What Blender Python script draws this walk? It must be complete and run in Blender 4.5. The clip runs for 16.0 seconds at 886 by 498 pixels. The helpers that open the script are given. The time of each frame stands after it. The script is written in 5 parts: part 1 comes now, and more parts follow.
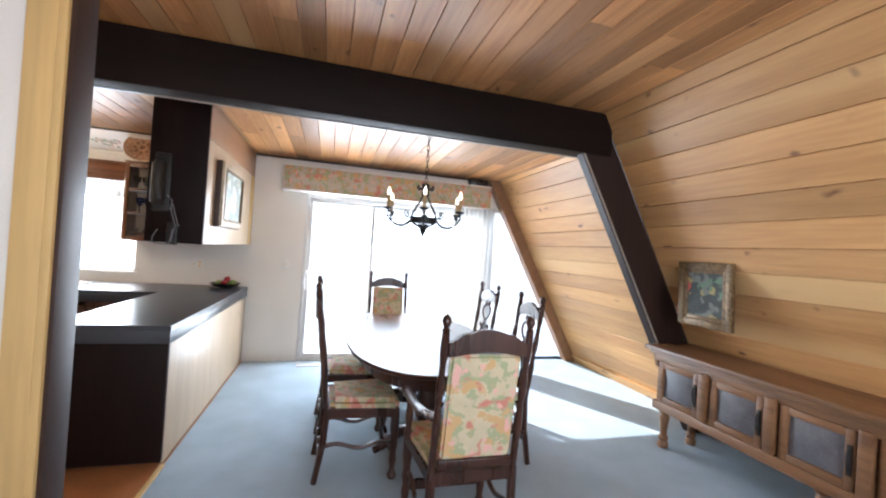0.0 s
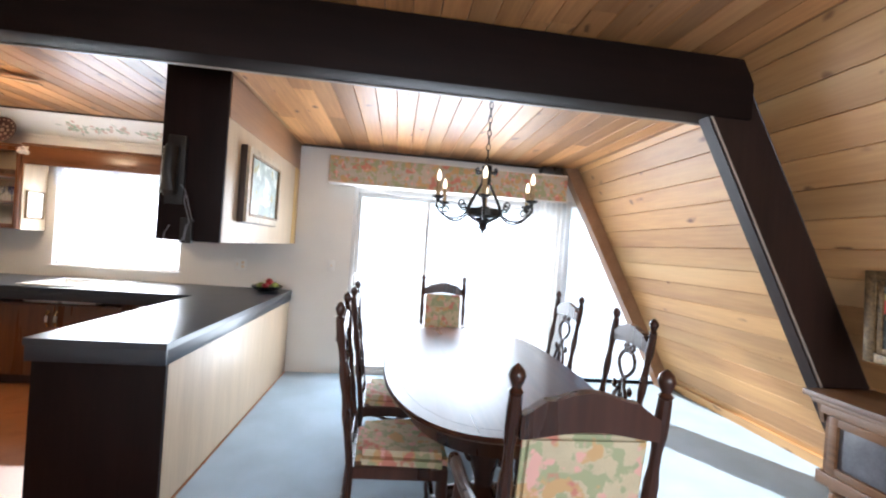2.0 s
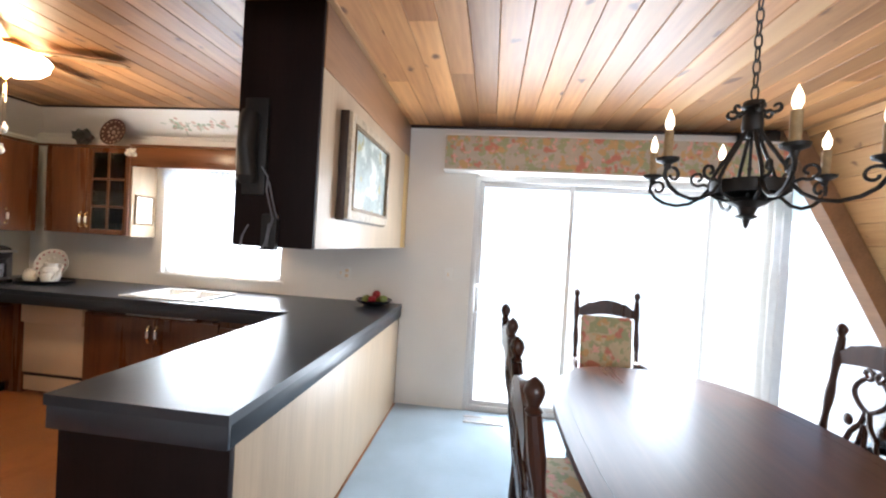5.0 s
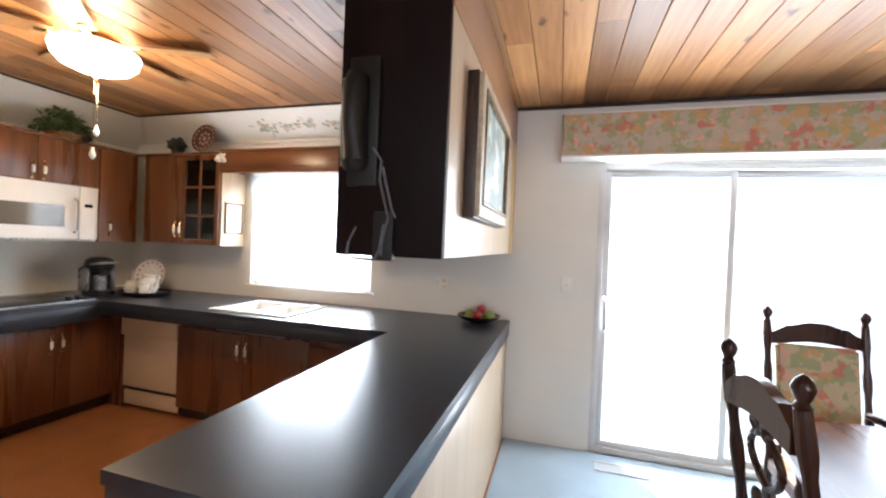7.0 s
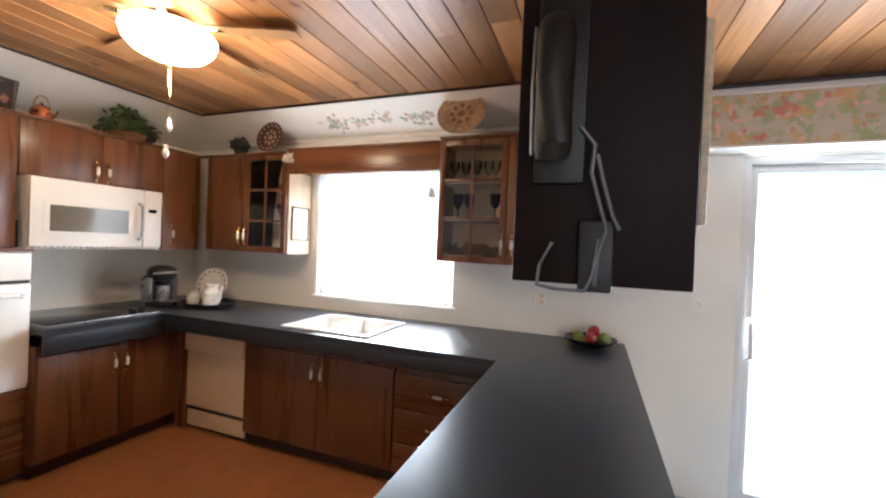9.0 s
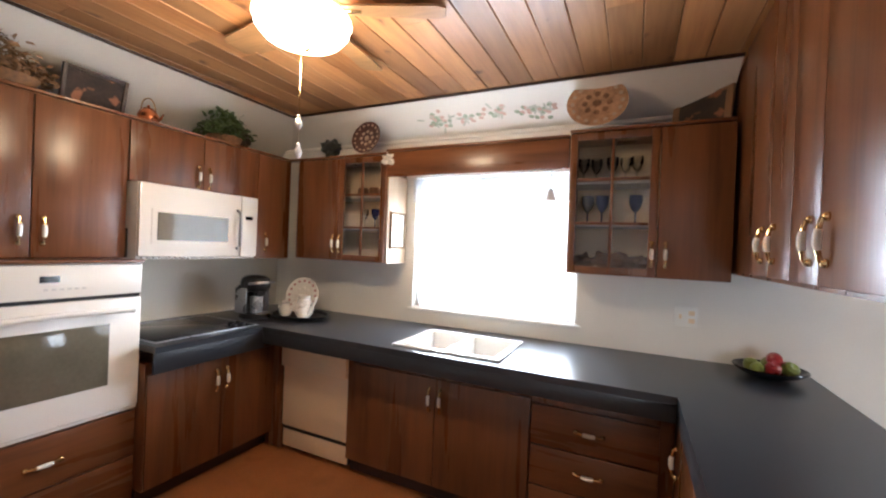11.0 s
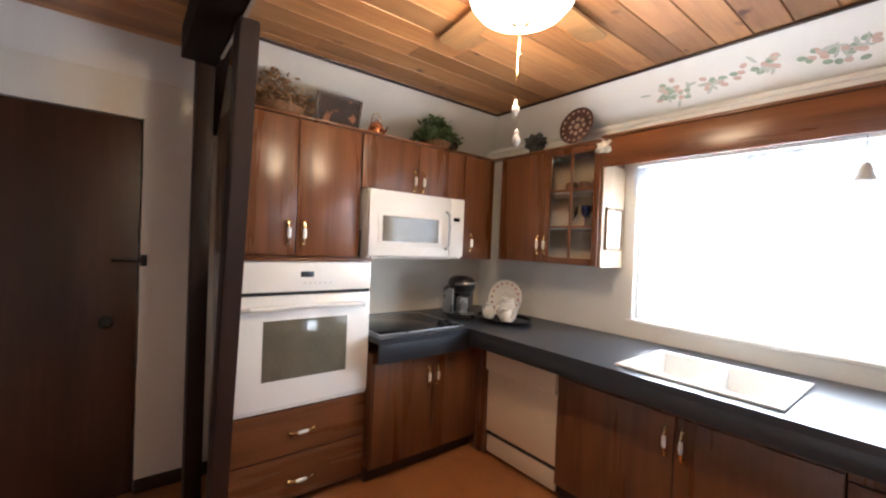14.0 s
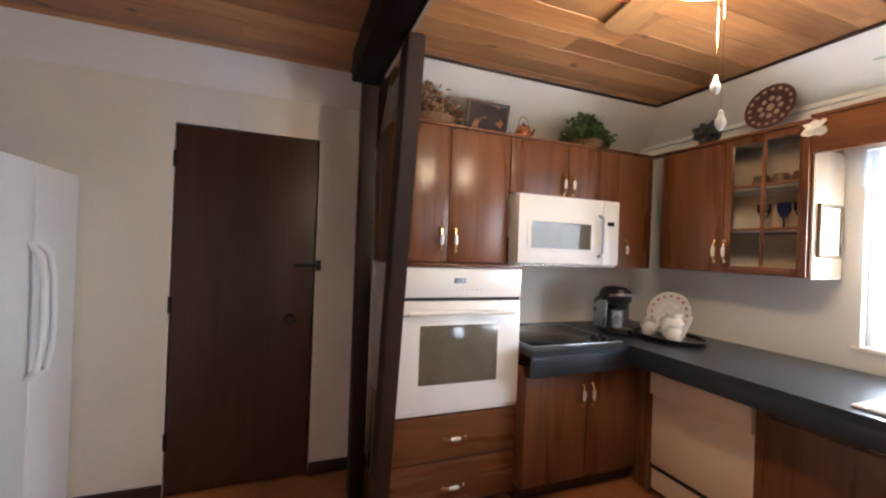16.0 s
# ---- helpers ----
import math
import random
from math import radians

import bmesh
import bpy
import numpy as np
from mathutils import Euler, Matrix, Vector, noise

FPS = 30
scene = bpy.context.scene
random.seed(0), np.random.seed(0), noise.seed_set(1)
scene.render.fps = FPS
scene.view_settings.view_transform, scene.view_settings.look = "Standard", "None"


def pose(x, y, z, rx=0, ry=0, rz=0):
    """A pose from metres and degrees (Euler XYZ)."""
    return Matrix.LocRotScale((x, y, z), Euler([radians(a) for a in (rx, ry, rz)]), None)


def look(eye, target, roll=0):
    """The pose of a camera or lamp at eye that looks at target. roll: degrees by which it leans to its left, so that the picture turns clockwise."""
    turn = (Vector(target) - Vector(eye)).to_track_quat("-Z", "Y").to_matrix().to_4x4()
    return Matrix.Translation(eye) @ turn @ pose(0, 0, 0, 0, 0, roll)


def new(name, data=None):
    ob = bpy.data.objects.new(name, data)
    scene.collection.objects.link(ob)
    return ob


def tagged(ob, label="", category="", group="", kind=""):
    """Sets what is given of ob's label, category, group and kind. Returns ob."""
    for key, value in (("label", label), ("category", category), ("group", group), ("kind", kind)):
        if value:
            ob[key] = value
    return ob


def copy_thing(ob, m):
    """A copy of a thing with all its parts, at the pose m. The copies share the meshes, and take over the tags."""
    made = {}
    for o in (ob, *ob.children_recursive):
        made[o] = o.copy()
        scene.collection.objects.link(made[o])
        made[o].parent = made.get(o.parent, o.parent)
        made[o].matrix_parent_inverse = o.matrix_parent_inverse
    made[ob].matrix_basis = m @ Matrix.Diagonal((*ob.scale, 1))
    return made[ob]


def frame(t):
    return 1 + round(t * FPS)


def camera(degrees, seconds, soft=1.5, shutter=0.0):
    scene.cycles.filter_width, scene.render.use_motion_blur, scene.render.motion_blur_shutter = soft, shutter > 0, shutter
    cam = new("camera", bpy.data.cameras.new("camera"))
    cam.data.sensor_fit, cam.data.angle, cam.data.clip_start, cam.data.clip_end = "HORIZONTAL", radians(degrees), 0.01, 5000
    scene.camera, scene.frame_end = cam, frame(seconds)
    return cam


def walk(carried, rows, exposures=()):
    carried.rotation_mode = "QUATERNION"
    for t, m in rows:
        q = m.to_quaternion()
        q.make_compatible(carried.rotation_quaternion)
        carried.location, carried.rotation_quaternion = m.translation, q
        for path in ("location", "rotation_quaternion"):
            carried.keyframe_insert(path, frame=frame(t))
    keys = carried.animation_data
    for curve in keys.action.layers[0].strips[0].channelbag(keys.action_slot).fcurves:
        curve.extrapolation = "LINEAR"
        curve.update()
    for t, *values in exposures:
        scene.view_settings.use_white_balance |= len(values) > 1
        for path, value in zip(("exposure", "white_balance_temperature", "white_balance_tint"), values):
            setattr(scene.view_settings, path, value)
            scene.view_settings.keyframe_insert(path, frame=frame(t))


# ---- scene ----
cam = camera(95.6, 16.0, 2.2)
PATH = [
    (0, (-0.063, 2.18, 1.446), (0.475, 4.107, 1.46), 3.9),
    (0.5, (0.024, 2.359, 1.446), (0.49, 4.304, 1.458), 4.0),
    (1, (0.06, 2.542, 1.443), (0.473, 4.499, 1.451), 4.2),
    (1.5, (0.098, 2.708, 1.449), (0.428, 4.68, 1.45), 4.1),
    (2, (0.122, 2.874, 1.452), (0.348, 4.861, 1.446), 4.2),
    (2.5, (0.075, 3.045, 1.427), (0.233, 5.039, 1.427), 4.0),
    (3, (0.079, 3.2, 1.465), (0.149, 5.199, 1.436), 4.0),
    (5.5, (-0.302, 4.011, 1.424), (-0.643, 5.982, 1.401), 3.1),
    (6, (-0.373, 4.132, 1.411), (-0.827, 6.08, 1.399), 2.8),
    (6.5, (-0.473, 4.238, 1.414), (-0.995, 6.169, 1.398), 2.6),
    (7, (-0.629, 4.33, 1.424), (-1.19, 6.249, 1.402), 2.4),
    (7.5, (-0.75, 4.41, 1.43), (-1.352, 6.318, 1.405), 2.4),
    (8, (-0.88, 4.493, 1.436), (-1.524, 6.386, 1.411), 2.4),
    (8.5, (-1.014, 4.548, 1.446), (-1.695, 6.428, 1.424), 2.4),
    (11, (-1.796, 4.646, 1.461), (-2.657, 6.452, 1.455), 2.3),
    (11.5, (-1.863, 4.714, 1.452), (-2.842, 6.458, 1.448), 2.3),
    (12, (-1.935, 4.722, 1.426), (-3.004, 6.412, 1.441), 2.1),
    (12.5, (-1.991, 4.723, 1.417), (-3.164, 6.343, 1.438), 2.0),
    (13, (-1.983, 4.76, 1.42), (-3.314, 6.253, 1.432), 2.3),
    (13.5, (-2.012, 4.759, 1.428), (-3.476, 6.122, 1.419), 2.5),
    (14, (-2.05, 4.76, 1.442), (-3.621, 5.998, 1.413), 2.4),
    (14.5, (-2.097, 4.734, 1.43), (-3.751, 5.858, 1.41), 2.2),
    (15, (-2.127, 4.708, 1.408), (-3.859, 5.708, 1.412), 2.0),
    (15.5, (-2.161, 4.684, 1.399), (-3.965, 5.547, 1.414), 2.0),
    (16, (-2.211, 4.656, 1.413), (-4.076, 5.378, 1.411), 2.2),
]
walk(cam, [(t, look(eye, target, roll)) for t, eye, target, roll in PATH], [(0.0, 1.06, 5850, 10), (3.0, 1.0, 5800, 10), (5.5, 0.96, 5900, 10), (8.5, 0.97, 5800, 10), (11.0, 1.0, 5720, 10), (14.0, 1.09, 5680, 10), (16.0, 1.04, 5650, 10)])

# ---- world, sun, large lights ----
SUN = Vector((0.6, -1.0, -0.8)).normalized()
world = bpy.data.worlds.new("sky")
scene.world = world
world.use_nodes = True
wn = world.node_tree.nodes
sky = wn.new("ShaderNodeTexSky")
sky.sky_type, sky.sun_disc = "NISHITA", False
sky.sun_elevation, sky.sun_rotation = math.asin(-SUN.z), math.atan2(-SUN.x, -SUN.y)
world.node_tree.links.new(sky.outputs[0], wn["Background"].inputs[0])
wn["Background"].inputs[1].default_value = 0.15


def lamp(name, kind, m, power, color=(1, 1, 1), size=None, radius=None):
    data = bpy.data.lights.new(name, kind)
    data.energy, data.color = power, color
    if size:
        data.shape, data.size, data.size_y = "RECTANGLE", size[0], size[1]
    if radius is not None:
        data.shadow_soft_size = radius
    ob = new(name, data)
    ob.matrix_basis = m
    return ob


sun = lamp("sun", "SUN", look((0, 0, 0), SUN), 5.0, (1.0, 0.95, 0.87))
sun.data.angle = radians(0.6)
lamp("slider_daylight", "AREA", look((0.8, 7.42, 1.1), (1.1, 0, 0.9)), 82, (0.93, 0.97, 1.0), (2.3, 1.9))
lamp("kitchen_window_daylight", "AREA", look((-2.73, 7.5, 1.5), (-2.73, 0, 0.9)), 62, (0.95, 0.98, 1.0), (1.15, 0.9))
# fill for the front of the room, set in an assumed south opening
lamp("entry_fill", "AREA", look((1.0, 0.60, 1.5), (1.0, 6, 1.3)), 42, (0.97, 0.98, 1.0), (2.4, 1.2))
lamp("ceiling_lamp_bulb", "POINT", pose(-3.06, 5.875, 2.19), 15, (1.0, 0.72, 0.42), radius=0.08)


# ---- materials ----
def material(name, color, rough=0.6, metal=0.0, spread=0.12, scale=6.0, grain=None, bump=0.1, bump_scale=60.0, coat=0.0, island=False,
             random_tint=0.0, second=None, spec=0.5, vary=0.09):
    """A surface with variation at two scales; grain stretches it along one local axis ('x', 'y' or 'z')."""
    m = bpy.data.materials.new(name)
    m.use_nodes = True
    nt = m.node_tree
    n, l = nt.nodes, nt.links
    b = n["Principled BSDF"]
    b.inputs["Roughness"].default_value, b.inputs["Metallic"].default_value = rough, metal
    b.inputs["Coat Weight"].default_value = coat
    b.inputs["Specular IOR Level"].default_value = spec
    tc = n.new("ShaderNodeTexCoord")
    mp = n.new("ShaderNodeMapping")
    if grain:
        mp.inputs["Scale"].default_value = [0.07 if a == grain else 1.0 for a in "xyz"]
    src = tc.outputs["Object"]
    if island or random_tint:
        rnd = n.new("ShaderNodeNewGeometry").outputs["Random Per Island"] if island else n.new("ShaderNodeObjectInfo").outputs["Random"]
        off = n.new("ShaderNodeVectorMath")
        off.operation = "SCALE"
        off.inputs[0].default_value = (37, 53, 71)
        l.new(rnd, off.inputs["Scale"])
        add = n.new("ShaderNodeVectorMath")
        l.new(src, add.inputs[0]), l.new(off.outputs[0], add.inputs[1])
        src = add.outputs[0]
    l.new(src, mp.inputs["Vector"])
    big = n.new("ShaderNodeTexNoise")
    big.inputs["Scale"].default_value, big.inputs["Detail"].default_value = scale, 5
    fine = n.new("ShaderNodeTexNoise")
    fine.inputs["Scale"].default_value, fine.inputs["Detail"].default_value = bump_scale, 4
    l.new(mp.outputs[0], big.inputs["Vector"]), l.new(mp.outputs[0], fine.inputs["Vector"])
    ramp = n.new("ShaderNodeValToRGB")
    e = ramp.color_ramp.elements
    e[0].position, e[1].position = 0.3, 0.72
    dark = second or [c * (1 - 2.2 * spread) for c in color]
    e[0].color, e[1].color = (*dark, 1), (*[min(1, c * (1 + spread)) for c in color], 1)
    mix = n.new("ShaderNodeMath")
    mix.operation = "MULTIPLY_ADD"
    mix.inputs[1].default_value = 0.35
    l.new(fine.outputs["Fac"], mix.inputs[0])
    half = n.new("ShaderNodeMath")
    half.operation = "MULTIPLY"
    half.inputs[1].default_value = 0.65
    l.new(big.outputs["Fac"], half.inputs[0]), l.new(half.outputs[0], mix.inputs[2])
    l.new(mix.outputs[0], ramp.inputs[0])
    col = ramp.outputs[0]
    if island or random_tint:
        hsv = n.new("ShaderNodeHueSaturation")
        rm = n.new("ShaderNodeMapRange")
        rm.inputs["To Min"].default_value, rm.inputs["To Max"].default_value = 1 - random_tint, 1 + random_tint
        l.new(rnd, rm.inputs["Value"]), l.new(rm.outputs[0], hsv.inputs["Value"]), l.new(col, hsv.inputs["Color"])
        col = hsv.outputs[0]
    l.new(col, b.inputs["Base Color"])
    rr = n.new("ShaderNodeMapRange")
    rr.inputs["To Min"].default_value, rr.inputs["To Max"].default_value = max(0.03, rough - vary), min(1, rough + vary)
    l.new(big.outputs["Fac"], rr.inputs["Value"]), l.new(rr.outputs[0], b.inputs["Roughness"])
    bp = n.new("ShaderNodeBump")
    bp.inputs["Strength"].default_value, bp.inputs["Distance"].default_value = bump, 0.004
    l.new(fine.outputs["Fac"], bp.inputs["Height"]), l.new(bp.outputs[0], b.inputs["Normal"])
    return m


def over(m, color, scale, low, high, grain=None, kind="noise"):
    """Lays spots of another colour over a material: knots, flowers, streaks."""
    nt = m.node_tree
    n, l = nt.nodes, nt.links
    b = n["Principled BSDF"]
    old = b.inputs["Base Color"].links[0].from_socket
    mp = n.new("ShaderNodeMapping")
    mp.inputs["Location"].default_value = (scale * 0.37, scale * 0.11, color[0] * 9)
    if grain:
        mp.inputs["Scale"].default_value = [(0.09 if kind == "noise" else 0.65) if a == grain else 1.0 for a in "xyz"]
    mapped = [x for x in n if x.type == "MAPPING"][0].inputs["Vector"].links[0].from_socket
    l.new(mapped, mp.inputs["Vector"])
    if kind == "noise":
        t = n.new("ShaderNodeTexNoise")
        t.inputs["Detail"].default_value = 3
        out = t.outputs["Fac"]
    else:
        t = n.new("ShaderNodeTexVoronoi")
        wob = n.new("ShaderNodeTexNoise")
        wob.inputs["Scale"].default_value = 9
        shift = n.new("ShaderNodeVectorMath")
        shift.operation = "MULTIPLY_ADD"
        shift.inputs[1].default_value = (0.10, 0.16, 0.10)
        l.new(mp.outputs[0], wob.inputs["Vector"]), l.new(wob.outputs["Color"], shift.inputs[0]), l.new(mp.outputs[0], shift.inputs[2])
        few = n.new("ShaderNodeTexNoise")
        few.inputs["Scale"].default_value = 2.3
        l.new(mp.outputs[0], few.inputs["Vector"])
        lift = n.new("ShaderNodeMapRange")
        lift.inputs["From Min"].default_value, lift.inputs["From Max"].default_value = 0.53, 0.64
        lift.inputs["To Min"].default_value, lift.inputs["To Max"].default_value = 0.0, 0.16
        l.new(few.outputs["Fac"], lift.inputs["Value"])
        total = n.new("ShaderNodeMath")
        l.new(t.outputs["Distance"], total.inputs[0]), l.new(lift.outputs[0], total.inputs[1])
        out = total.outputs[0]
    t.inputs["Scale"].default_value = scale
    l.new(mp.outputs[0] if kind == "noise" else shift.outputs[0], t.inputs["Vector"])
    mr = n.new("ShaderNodeMapRange")
    mr.interpolation_type = "SMOOTHSTEP"
    mr.inputs["From Min"].default_value, mr.inputs["From Max"].default_value = low, high
    l.new(out, mr.inputs["Value"])
    mx = n.new("ShaderNodeMix")
    mx.data_type = "RGBA"
    l.new(mr.outputs[0], mx.inputs["Factor"]), l.new(old, mx.inputs["A"])
    mx.inputs["B"].default_value = (*color, 1)
    l.new(mx.outputs["Result"], b.inputs["Base Color"])
    return m


def glass(name, tint=(1, 1, 1), rough=0.0):
    """Thin pane: mostly clear, with a share of gloss."""
    m = bpy.data.materials.new(name)
    m.use_nodes = True
    n, l = m.node_tree.nodes, m.node_tree.links
    n.remove(n["Principled BSDF"])
    tr, gl, mx = n.new("ShaderNodeBsdfTransparent"), n.new("ShaderNodeBsdfGlossy"), n.new("ShaderNodeMixShader")
    tr.inputs[0].default_value, gl.inputs["Roughness"].default_value = (*tint, 1), rough
    fr = n.new("ShaderNodeFresnel")
    fr.inputs[0].default_value = 1.45
    l.new(fr.outputs[0], mx.inputs[0]), l.new(tr.outputs[0], mx.inputs[1]), l.new(gl.outputs[0], mx.inputs[2])
    l.new(mx.outputs[0], n["Material Output"].inputs[0])
    return m


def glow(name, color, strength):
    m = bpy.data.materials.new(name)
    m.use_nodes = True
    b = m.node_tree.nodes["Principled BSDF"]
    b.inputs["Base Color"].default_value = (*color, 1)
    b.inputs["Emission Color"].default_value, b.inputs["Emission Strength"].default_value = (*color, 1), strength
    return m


def cloth(name, color, through_share, open_share):
    """Thin woven cloth that lets part of the light through."""
    m = material(name, color, 0.9, spread=0.05, scale=20, bump_scale=400)
    n, l = m.node_tree.nodes, m.node_tree.links
    b = n["Principled BSDF"]
    tl, mx = n.new("ShaderNodeBsdfTranslucent"), n.new("ShaderNodeMixShader")
    tl.inputs[0].default_value = (*color, 1)
    mx.inputs[0].default_value = through_share
    l.new(b.outputs[0], mx.inputs[1]), l.new(tl.outputs[0], mx.inputs[2])
    holes, weave = n.new("ShaderNodeBsdfTransparent"), n.new("ShaderNodeMixShader")
    weave.inputs[0].default_value = open_share
    l.new(mx.outputs[0], weave.inputs[1]), l.new(holes.outputs[0], weave.inputs[2]), l.new(weave.outputs[0], n["Material Output"].inputs[0])
    return m


PINE = over(over(material("pine_ceiling", (0.49, 0.255, 0.10), 0.42, spread=0.2, scale=5, grain="y", bump_scale=45, island=True, random_tint=0.34, second=(0.26, 0.105, 0.035)),
            (0.13, 0.05, 0.02), 5.5, 0.19, 0.05, "y", "voronoi"), (0.58, 0.36, 0.17), 1.3, 0.56, 0.75, "y")
PINEWALL = over(over(material("pine_wall", (0.58, 0.335, 0.135), 0.45, spread=0.15, scale=5, grain="y", bump_scale=45, random_tint=0.17, second=(0.40, 0.195, 0.07)),
                (0.17, 0.07, 0.026), 5.5, 0.19, 0.05, "y", "voronoi"), (0.68, 0.45, 0.21), 1.2, 0.56, 0.75, "y")
BEAM = material("dark_stained_timber", (0.012, 0.0055, 0.004), 0.65, spec=0.15, spread=0.3, scale=4, grain="x", bump_scale=30)
POST = material("dark_stained_post", (0.026, 0.011, 0.007), 0.55, spec=0.3, spread=0.3, scale=5, grain="z", bump_scale=30)
# paler than the timber: light caught on its edges, put into the colour
EDGE = material("lit_edge", (0.36, 0.30, 0.25), 0.4, spread=0.1, scale=8)
PAINT = material("white_wall_paint", (0.76, 0.73, 0.68), 0.75, spread=0.03, scale=2.5, bump_scale=120, bump=0.15)
CREAM = material("cream_wall_paint", (0.74, 0.69, 0.60), 0.75, spread=0.03, scale=2.5, bump_scale=120, bump=0.15)
CARPET = material("pale_blue_carpet", (0.42, 0.52, 0.60), 0.95, spread=0.08, scale=3, bump=0.8, bump_scale=420, spec=0.1)
VINYL = over(material("terracotta_vinyl", (0.40, 0.155, 0.055), 0.4, spread=0.12, scale=3, bump_scale=90), (0.33, 0.12, 0.04), 7, 0.5, 0.7)
WALNUT = over(material("walnut_cabinet", (0.160, 0.060, 0.022), 0.29, spread=0.3, scale=9, grain="z", bump_scale=55, random_tint=0.10, second=(0.100, 0.036, 0.0135)),
              (0.088, 0.030, 0.012), 14, 0.50, 0.74, "z")
WALNUTH = over(material("walnut_drawer", (0.160, 0.060, 0.022), 0.29, spread=0.3, scale=9, grain="y", bump_scale=55, random_tint=0.10, second=(0.100, 0.036, 0.0135)),
               (0.088, 0.030, 0.012), 14, 0.50, 0.74, "y")
WALNUTX = over(material("walnut_board", (0.160, 0.060, 0.022), 0.29, spread=0.3, scale=9, grain="x", bump_scale=55, random_tint=0.10, second=(0.100, 0.036, 0.0135)),
               (0.088, 0.030, 0.012), 14, 0.50, 0.74, "x")
DARKPANEL = material("dark_end_panel", (0.013, 0.006, 0.005), 0.55, spec=0.12, spread=0.2, scale=8, grain="z", bump_scale=60)
VENEER = material("light_veneer", (0.52, 0.40, 0.27), 0.42, coat=0.1, spread=0.1, scale=6, grain="z", bump_scale=60)
TANBOARD = material("tan_header_board", (0.30, 0.155, 0.075), 0.4, spread=0.15, scale=6, grain="y", bump_scale=60)
SLATE = material("slate_laminate", (0.024, 0.028, 0.036), 0.30, spread=0.06, scale=5, bump=0.0015, bump_scale=80, vary=0.02)
TRIMDARK = material("dark_trim", (0.035, 0.015, 0.010), 0.5, spread=0.2)
DOORWOOD = over(material("dark_slab_door", (0.058, 0.023, 0.012), 0.42, spread=0.25, scale=6, grain="z", bump_scale=50), (0.035, 0.013, 0.007), 5, 0.5, 0.75, "z")
CASING = material("clear_pine_casing", (0.62, 0.42, 0.17), 0.45, spread=0.12, scale=7, grain="z", bump_scale=50)
APPLIANCE = material("white_enamel", (0.80, 0.78, 0.74), 0.22, spread=0.015, scale=3, bump=0.02, coat=0.3)
FRIDGE = material("textured_white_enamel", (0.74, 0.75, 0.77), 0.4, spread=0.02, scale=3, bump=0.35, bump_scale=260)
ALMOND = material("almond_enamel", (0.72, 0.55, 0.36), 0.35, spread=0.03, scale=3, bump=0.03)
BLACK = material("black_plastic", (0.012, 0.012, 0.013), 0.3, spread=0.1)
BLACKGLASS = material("black_glass", (0.010, 0.010, 0.012), 0.06, spread=0.05, bump=0.0)
OVENGLASS = material("oven_mirror_glass", (0.13, 0.12, 0.09), 0.08, spread=0.1, bump=0.0, coat=0.6)
BRASS = material("polished_brass", (0.80, 0.62, 0.33), 0.2, 1.0, spread=0.1)
CERAMIC = material("white_ceramic", (0.80, 0.78, 0.74), 0.18, spread=0.03, bump=0.02)
STEEL = material("brushed_steel", (0.55, 0.56, 0.58), 0.3, 1.0, spread=0.08, grain="x")
ALU = material("white_aluminium", (0.62, 0.61, 0.60), 0.4, spread=0.04)
COPPER = material("copper", (0.62, 0.22, 0.09), 0.25, 1.0, spread=0.2)
IRON = material("wrought_iron", (0.020, 0.017, 0.015), 0.5, 0.3, spread=0.25)
MAHOG = material("mahogany", (0.055, 0.020, 0.012), 0.28, spread=0.35, scale=8, grain="z", bump_scale=50)
TABLEWOOD = over(material("mahogany_tabletop", (0.085, 0.034, 0.020), 0.3, spec=0.3, spread=0.3, scale=6, grain="y", bump_scale=50, bump=0.06), (0.05, 0.018, 0.011), 5, 0.5, 0.7, "y")
OAK = over(material("sideboard_oak", (0.235, 0.115, 0.05), 0.42, spread=0.25, scale=8, grain="y", bump_scale=50), (0.13, 0.055, 0.022), 12, 0.55, 0.72, "y")
SLATEPANEL = material("grey_panel", (0.155, 0.15, 0.165), 0.4, spread=0.2, scale=10)


def floral(name, ground, k):
    m = material(name, ground, 0.85, spread=0.08, scale=12, bump_scale=300, bump=0.3)
    over(m, (0.36, 0.38, 0.22), 13 * k, 0.51, 0.56)
    over(m, (0.56, 0.36, 0.17), 11 * k, 0.56, 0.62)
    over(m, (0.54, 0.22, 0.16), 9 * k, 0.58, 0.64)
    over(m, (0.70, 0.40, 0.34), 15 * k, 0.58, 0.66)
    return m


FLORAL = floral("floral_chair_fabric", (0.58, 0.50, 0.33), 1.15)
VALFAB = floral("floral_valance_fabric", (0.52, 0.46, 0.37), 1.25)
SHEER = cloth("white_sheer", (0.85, 0.85, 0.84), 0.6, 0.62)
DRAPE = cloth("white_drape", (0.74, 0.73, 0.71), 0.14, 0.12)
HEADING = cloth("gathered_heading", (0.72, 0.73, 0.74), 0.004, 0.0)
CLEAR = glass("window_glass", (0.97, 0.98, 0.98))
CABGLASS = glass("cabinet_glass", (0.9, 0.9, 0.9))
LITBOWL = glow("lit_alabaster_glass", (1.0, 0.82, 0.55), 7.0)
LITCANDLE = glow("lit_flame_bulb", (1.0, 0.85, 0.6), 2.0)
LEAF = material("ivy_leaf", (0.075, 0.12, 0.035), 0.5, spread=0.35, scale=30, random_tint=0.2)
DRIED = material("dried_flowers", (0.34, 0.20, 0.10), 0.9, spread=0.35, scale=40)
WICKER = material("wicker", (0.24, 0.12, 0.05), 0.7, spread=0.3, scale=40)
BLUE = material("cobalt_glass", (0.012, 0.02, 0.10), 0.1, spread=0.2)
